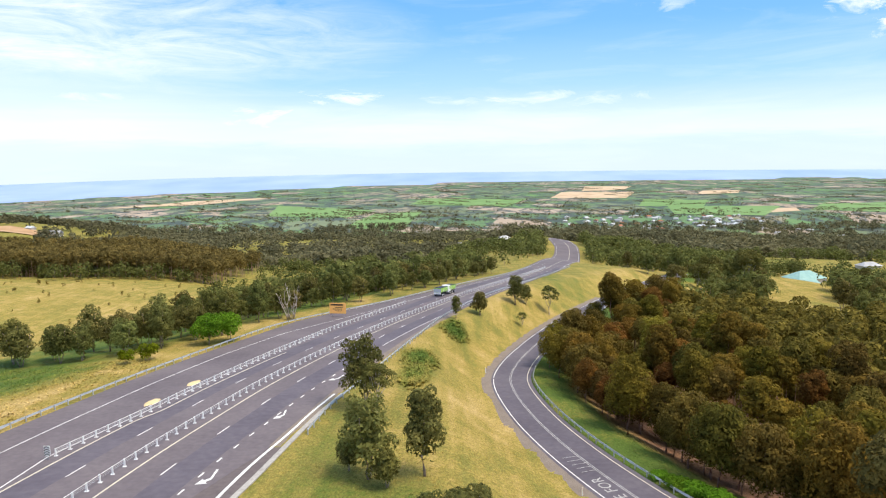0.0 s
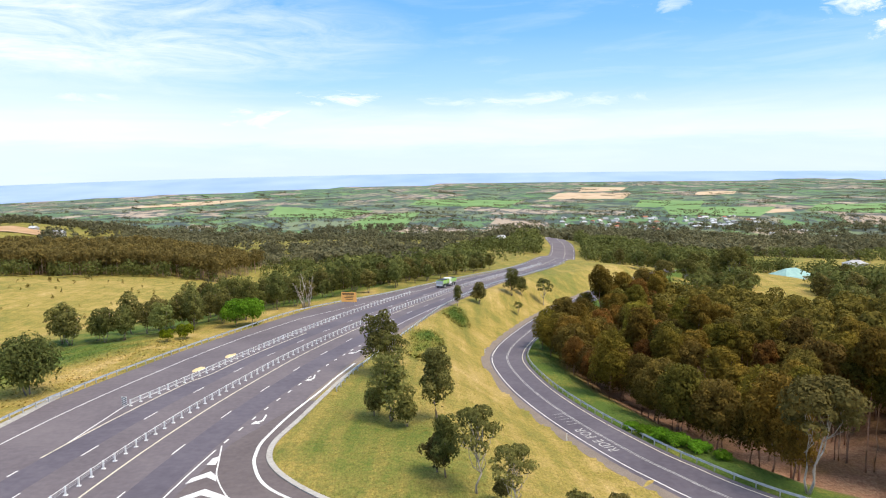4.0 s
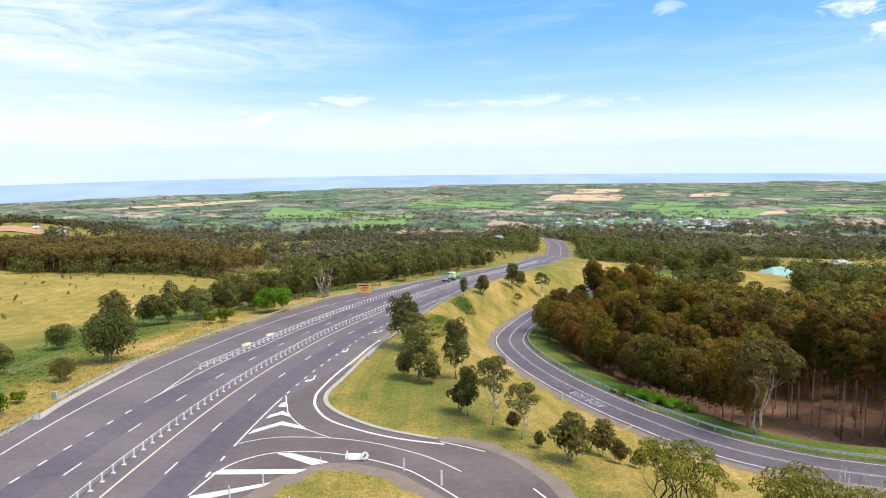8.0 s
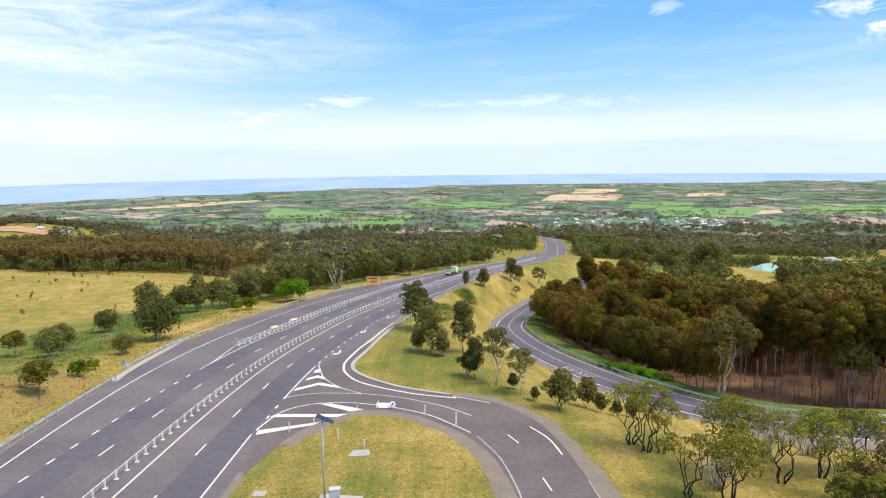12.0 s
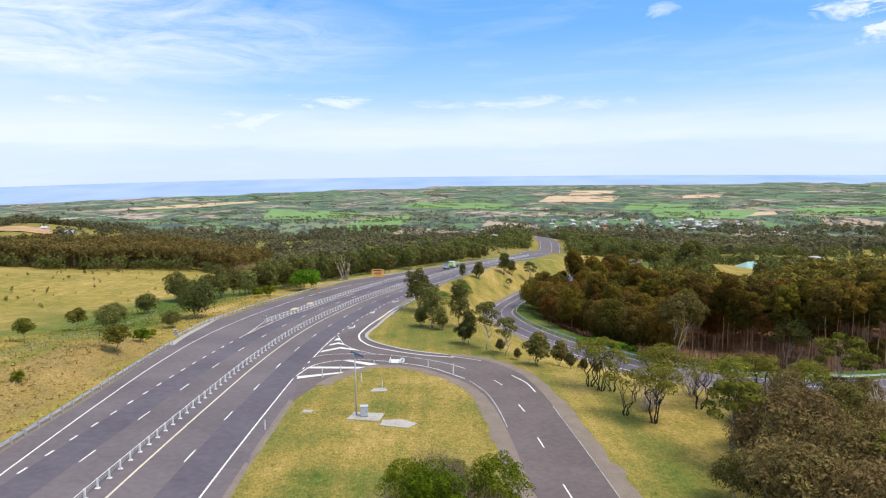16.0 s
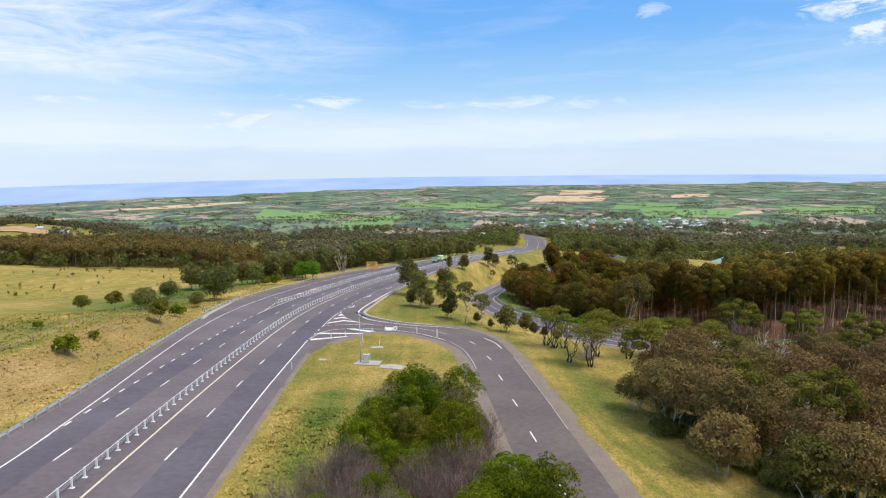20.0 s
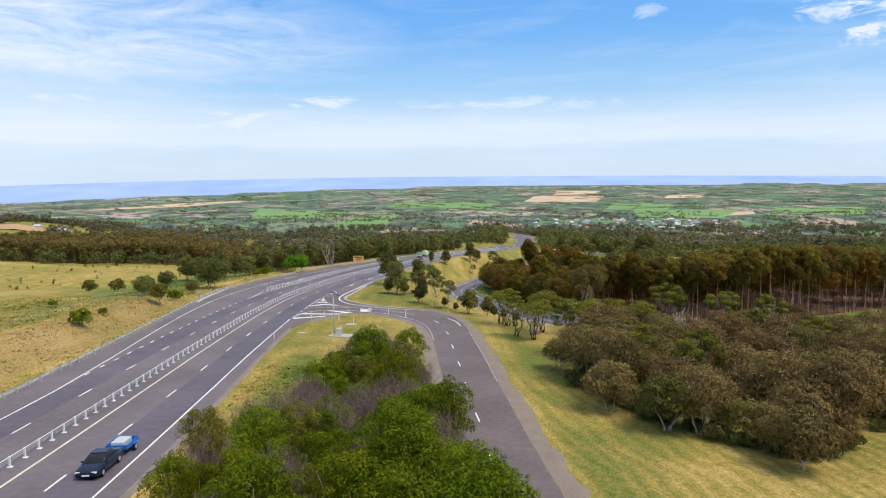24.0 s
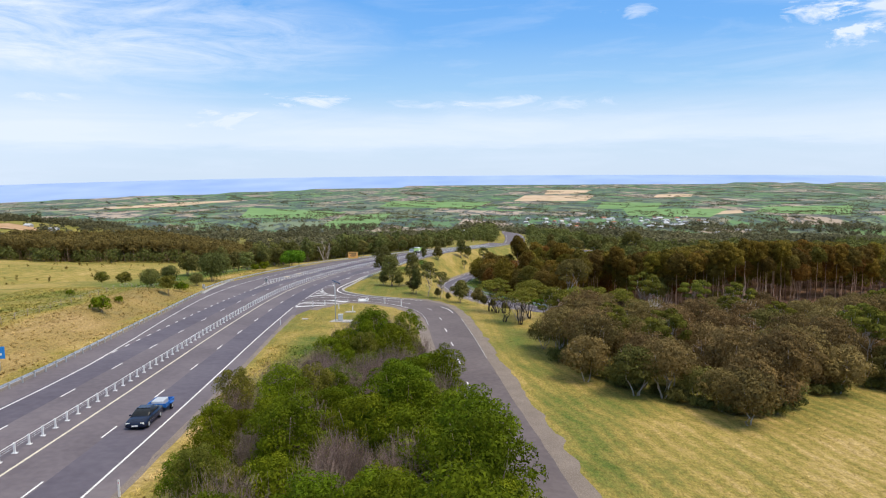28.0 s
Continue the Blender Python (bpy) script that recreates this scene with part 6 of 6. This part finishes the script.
def sedan(x, y, z, m):
    root = thing("sedan", x, y, z, 0, "dark navy sedan driving uphill with headlights", "car")
    root.matrix_basis = m
    bm = bmesh.new()
    loft(bm, [(-2.35, 0.7, 0.32, 0.62, 0.6), (-2.2, 0.86, 0.22, 0.72, 0.76), (-1.2, 0.9, 0.2, 0.9, 0.8), (0.9, 0.9, 0.2, 0.95, 0.82), (2.1, 0.88, 0.22, 0.95, 0.78), (2.35, 0.78, 0.35, 0.85, 0.66)])
    part("body", bm, NAVY, root, flat=False)
    bm = bmesh.new()
    loft(bm, [(-1.15, 0.76, 0.88, 0.93, 0.66), (-0.35, 0.76, 0.88, 1.36, 0.6), (0.75, 0.76, 0.88, 1.38, 0.6), (1.65, 0.74, 0.9, 0.98, 0.62)])
    cabin = part("cabin", bm, GLASS, root, "dark tinted windows", flat=False)
    bm = bmesh.new()
    box(bm, -0.58, 0.58, -0.32, 0.72, 1.37, 1.42, bevel=0.02)
    part("roof", bm, NAVY, cabin)
    for px in (-0.78, 0.78):
        for py in (-1.45, 1.35):
            wheel(root, px, py, 0.32, 0.22)
    for px in (-0.6, 0.6):
        bm = bmesh.new()
        box(bm, px - 0.17, px + 0.17, -2.34, -2.2, 0.52, 0.68, bevel=0.03)
        part("headlight", bm, LAMP, root)
        bm = bmesh.new()
        box(bm, px * 1.55 - 0.08, px * 1.55 + 0.08, -0.95, -0.8, 0.88, 1.0, bevel=0.03)
        part("mirror", bm, NAVY, root)
    bm = bmesh.new()
    box(bm, -0.26, 0.26, -2.37, -2.34, 0.36, 0.47)
    part("plate_bar", bm, WHITE, root, "blank white plate")


def trailer(m):
    root = thing("box_trailer", 0, 0, 0, 0, "blue box trailer with a load, towed behind", "trailer")
    root.matrix_basis = m
    bm = bmesh.new()
    for a in ((-0.85, 0.85, -1.2, 1.2, 0.45, 0.52), (-0.88, -0.83, -1.2, 1.2, 0.5, 0.85), (0.83, 0.88, -1.2, 1.2, 0.5, 0.85), (-0.85, 0.85, -1.23, -1.18, 0.5, 0.85), (-0.85, 0.85, 1.18, 1.23, 0.5, 0.85)):
        box(bm, *a)
    part("tray", bm, BLUE, root)
    tube("drawbar", [(0, -1.2, 0.45), (0, -2.3, 0.45)], 0.05, BLACK, root)
    for px in (-0.95, 0.95):
        wheel(root, px, 0.1, 0.3, 0.2)
        bm = bmesh.new()
        box(bm, px - 0.13, px + 0.13, -0.35, 0.55, 0.62, 0.68, bevel=0.02)
        part("mudguard", bm, BLUE, root)
    bm = bmesh.new()
    box(bm, -0.6, 0.5, -0.9, 0.7, 0.52, 1.0, bevel=0.08)
    part("load", bm, GREYBOX, root, "pale covered load")


def truck(m, trailer_too):
    """A tipper: cab, chassis, ribbed body."""
    root = thing("tipper_truck", 0, 0, 0, 0, "white and lime green tipper truck", "truck", "truck and trailer")
    root.matrix_basis = m
    bm = bmesh.new()
    loft(bm, [(2.2, 1.15, 0.7, 2.5, 1.05), (2.4, 1.2, 0.6, 2.8, 1.1), (3.9, 1.2, 0.6, 2.8, 1.1), (4.3, 1.15, 0.6, 2.2, 1.05)])
    cab = part("cab", bm, WHITE, root)
    bm = bmesh.new()
    box(bm, -1.0, 1.0, 4.1, 4.26, 1.7, 2.4, bevel=0.05)
    part("windscreen", bm, GLASS, cab)
    tipper_body(root, -3.4, 2.0)
    for y in (3.3, -1.4, -2.5):
        for px in (-1.05, 1.05):
            wheel(root, px, y, 0.5, 0.35)


def tipper_body(root, y0, y1):
    bm = bmesh.new()
    loft(bm, [(y0, 1.2, 1.2, 2.5, 1.2), (y1, 1.2, 1.2, 2.5, 1.2)])
    b = part("body", bm, LIME, root, "lime green tipper body")
    bm = bmesh.new()
    box(bm, -1.1, 1.1, y0 + 0.15, y1 - 0.15, 2.48, 2.62, bevel=0.05)
    part("tarpaulin", bm, BLACK, b, "dark cover over the load")
    k = y0 + 0.5
    while k < y1 - 0.2:
        bm = bmesh.new()
        for s in (-1, 1):
            box(bm, s * 1.24 - 0.04, s * 1.24 + 0.04, k - 0.05, k + 0.05, 1.3, 2.45)
        part("rib", bm, WHITE, b)
        k += 1.1
    bm = bmesh.new()
    box(bm, -1.15, 1.15, y0 - 0.12, y0, 0.7, 1.2, bevel=0.02)
    part("tail_bar", bm, WHITE, root)
    bm = bmesh.new()
    box(bm, -1.18, 1.18, y0 - 0.08, y0 - 0.01, 1.25, 2.35, bevel=0.02)
    part("tailgate", bm, GREYBOX, b, "pale grey tailgate")
    bm = bmesh.new()
    box(bm, -0.45, 0.45, y0, y1, 0.85, 1.2)
    part("chassis", bm, BLACK, root)


def on_road(offset, y, turn_back=False):
    """A pose on the highway, offset metres right of the median barrier."""
    i = min(range(len(axis)), key=lambda k: abs(axis[k].y - y))
    p, q = axis[i] - axis_n[i] * offset, axis[i + 2] - axis_n[i + 2] * offset
    a = Vector((p.x, p.y, ground_z(p.x, p.y) + 0.04))
    d = (Vector((q.x, q.y, ground_z(q.x, q.y) + 0.04)) - a).normalized()
    right = d.cross(Vector((0, 0, 1))).normalized()
    return Matrix.Translation(a) @ Matrix((right, d, right.cross(d))).transposed().to_4x4()


sedan(0, 0, 0, on_road(6.7, -72.4))
trailer(on_road(6.7, -67.9))
truck(on_road(-5.9, 177), True)
dog = thing("tipper_trailer", 0, 0, 0, 0, "lime green tipper trailer behind the truck", "trailer", "truck and trailer")
dog.matrix_basis = on_road(-5.9, 181)
tipper_body(dog, -3.0, 2.2)
for yy in (-2.0, -0.9, 1.2):
    for px in (-1.05, 1.05):
        wheel(dog, px, yy, 0.5, 0.35)

# ---- houses ----
TEAL = material("teal metal roof", [(0.2, 0.36, 0.34), (0.26, 0.43, 0.4), (0.32, 0.5, 0.46)], 0.5, 0.6, 0.3, 0.05)
WALL = material("pale rendered wall", [(0.5, 0.46, 0.4), (0.6, 0.56, 0.5)], 0.85, 0.8, 0.3, 0.1, spread=0.03)
ROOF = material("grey metal roof", [(0.35, 0.36, 0.38), (0.5, 0.51, 0.52), (0.65, 0.65, 0.65)], 0.5, 0.2, 0.3, 0.05, spread=0.04)
TILE = material("terracotta tile roof", [(0.3, 0.12, 0.07), (0.4, 0.18, 0.1)], 0.8, 0.5, 0.3, 0.1, spread=0.02)


def house(name, x, y, w, d, h, turn, roof, label, rise=0.32, hip=True, windows=3, group=""):
    z = min(ground_z(x + a, y + b) for a in (-w / 2, w / 2) for b in (-d / 2, d / 2))
    root = thing(name, x, y, z, turn, label, "house", group)
    bm = bmesh.new()
    box(bm, -w / 2, w / 2, -d / 2, d / 2, -1, h)
    wall = part("wall", bm, WALL, root)
    o, r = 0.6, d * rise
    rid = w / 2 - (d / 2 if hip else 0)
    v = [(-w / 2 - o, -d / 2 - o, h), (w / 2 + o, -d / 2 - o, h), (w / 2 + o, d / 2 + o, h), (-w / 2 - o, d / 2 + o, h), (-max(rid, 0.5), 0, h + r), (max(rid, 0.5), 0, h + r)]
    link("roof", v, [(0, 1, 5, 4), (1, 2, 5), (2, 3, 4, 5), (3, 0, 4), (3, 2, 1, 0)], roof, root)
    for k in range(windows):
        px = -w / 2 + w * (k + 0.5) / windows
        bm = bmesh.new()
        box(bm, px - 0.7, px + 0.7, -d / 2 - 0.06, -d / 2 + 0.02, 0.9, 2.1, bevel=0.02)
        win = part("window", bm, WHITE, root)
        bm = bmesh.new()
        box(bm, px - 0.58, px + 0.58, -d / 2 - 0.09, -d / 2 - 0.06, 1.0, 2.0)
        part("pane", bm, GLASS, win)
    return root


house("farmhouse", 232, 396, 22, 14, 3.2, 18, TEAL, "farmhouse with a broad teal metal roof", windows=5)
house("shed", 222, 371, 8, 6, 2.8, 10, TEAL, "small shed with a teal roof below the farmhouse", hip=False, windows=2)
house("shed", 206, 404, 7, 5, 2.6, -20, TILE, "small shed with a red roof", hip=False, windows=1)
house("house", 335, 492, 16, 9, 3, 8, ROOF, "pale house with a grey roof among trees", windows=3)
house("house", 62, 640, 14, 10, 3, 15, ROOF, "white house beside the woods", windows=3)
house("house", 24, 1100, 16, 12, 4, -10, ROOF, "large pale house in the woods", windows=3)
house("house", -598, 974, 22, 14, 6, 5, ROOF, "white building beside the quarry cutting", hip=False, windows=4)
house("house", -640, 985, 12, 9, 4, -12, ROOF, "small shed beside the quarry cutting", hip=False, windows=2)
slope_cut = []
for a in range(22):
    t = a * 2 * math.pi / 22
    slope_cut.append((-690 + (105 + 14 * noise.noise((a * 0.8, 1, 2))) * math.cos(t), 962 + (26 + 7 * noise.noise((a * 0.9, 5, 2))) * math.sin(t)))
QUARRY = material("bare orange earth", [(0.34, 0.2, 0.1), (0.44, 0.28, 0.15), (0.52, 0.36, 0.22)], 0.95, 0.06, 0.3, 0.3)
tagged(polygon("bare_earth", slope_cut, 1.2, ground_z, QUARRY), "bare orange earth cutting on the ridge", "earth", kind="structure")
for i in range(88):
    if i < 68:
        x, y = 330 + 640 * rng.random(), 1690 + 330 * rng.random()
    elif i < 78:
        x, y = -620 + 560 * rng.random(), 1250 + 420 * rng.random()
    else:
        x, y = 700 + 700 * rng.random(), 1150 + 500 * rng.random()
    house("town_house", x, y, 13 + 9 * rng.random(), 9 + 4 * rng.random(), 3.2 + 2 * rng.random(), rng.random() * 180, (ROOF, ROOF, ROOF, TILE)[int(rng.integers(4))], "small distant house with pale walls among trees", hip=rng.random() < 0.5, windows=2, group="houses of the town")

# ---- grass ----
def grass_tufts(name, boxes, label):
    """Tufts of blades over stretches of ground, each stretch (x0, x1, y0, y1, count, height, allowed)."""
    V, C = [], []
    for x0, x1, y0, y1, count, tall, allowed in boxes:
        for _ in range(count):
            x, y = x0 + (x1 - x0) * rng.random(), y0 + (y1 - y0) * rng.random()
            if not allowed(x, y) or under_road(x, y):
                continue
            z = ground_z(x, y)
            c = cover_at(x, y)
            h = tall * (0.5 + rng.random()) * (1 + 0.9 * max(0.0, noise.noise((x * 0.12, y * 0.12, 6))))
            m = 5
            a = rng.random(m) * 6.28
            r = 0.5 * h + 0.08
            b = np.stack([x + r * 0.5 * np.cos(a), y + r * 0.5 * np.sin(a), np.full(m, z)], 1)
            side = np.stack([-np.sin(a), np.cos(a), np.zeros(m)], 1) * (0.03 + 0.12 * h)
            tip = b + np.stack([np.cos(a) * h * 0.7, np.sin(a) * h * 0.7, h * (0.35 + 0.4 * rng.random(m))], 1)
            V.append(np.stack([b - side, b + side, tip], 1).reshape(-1, 3))
            C.append(np.tile((c[0], c[1], 0.0, c[3]), (3 * m, 1)))
    V, C = np.concatenate(V), np.concatenate(C)
    ob = new(name, fast_mesh(name, V, np.arange(len(V)).reshape(-1, 3), BLADES))
    ob.data.color_attributes.new("cover", "FLOAT_COLOR", "POINT").data.foreach_set("color", C.astype(np.float32).ravel())
    tagged(ob, label, "grass", kind="stuff")


BLADES = ground_material("grass blades", True)


def clear_of_side(x, y, m=2.0):
    return not any(inside(SIDE, x + a, y + b) for a, b in ((m, 0), (-m, 0), (0, m), (0, -m)))


def off_highway(x, y):
    d, i, k, s = near(MAIN, x, y)
    py = lerp(MAIN[i][1], MAIN[i + 1][1], k)
    return -d * s > table(ROAD_RIGHT, py) + 1.0 or -d * s < table(ROAD_LEFT, py) - 0.9


grass_tufts("island_grass", [(-20, 4, -50, 10, 8000, 0.08, lambda x, y: off_highway(x, y) and clear_of_side(x, y, 1.5)),
                             (-20, 3, -125, -36, 9000, 0.3, lambda x, y: off_highway(x, y) and clear_of_side(x, y) and x < -4)], "dry yellow-green grass on the road island")
grass_tufts("verge_grass", [(-16, 40, 8, 130, 14000, 0.12, lambda x, y: off_highway(x, y) and clear_of_side(x, y) and near(LOOP, x, y)[0] > 5.5)], "dry grass on the verge between the roads")
grass_tufts("field_grass", [(13, 60, -125, 8, 18000, 0.08, lambda x, y: clear_of_side(x, y, 2.6) and near(LOOP, x, y)[0] > 6)], "mown pale grass beside the side road")
grass_tufts("bank_grass", [(-80, -40, -115, 95, 18000, 0.3, off_highway)], "long dry grass on the bank above the highway")
grass_tufts("reeds", [(-7, 12, 68, 142, 12000, 0.5, lambda x, y: reeds_at(x, y) > 0.35 + 0.25 * noise.noise((x, y, 0)) and off_highway(x, y))], "patch of tall bright green reeds")
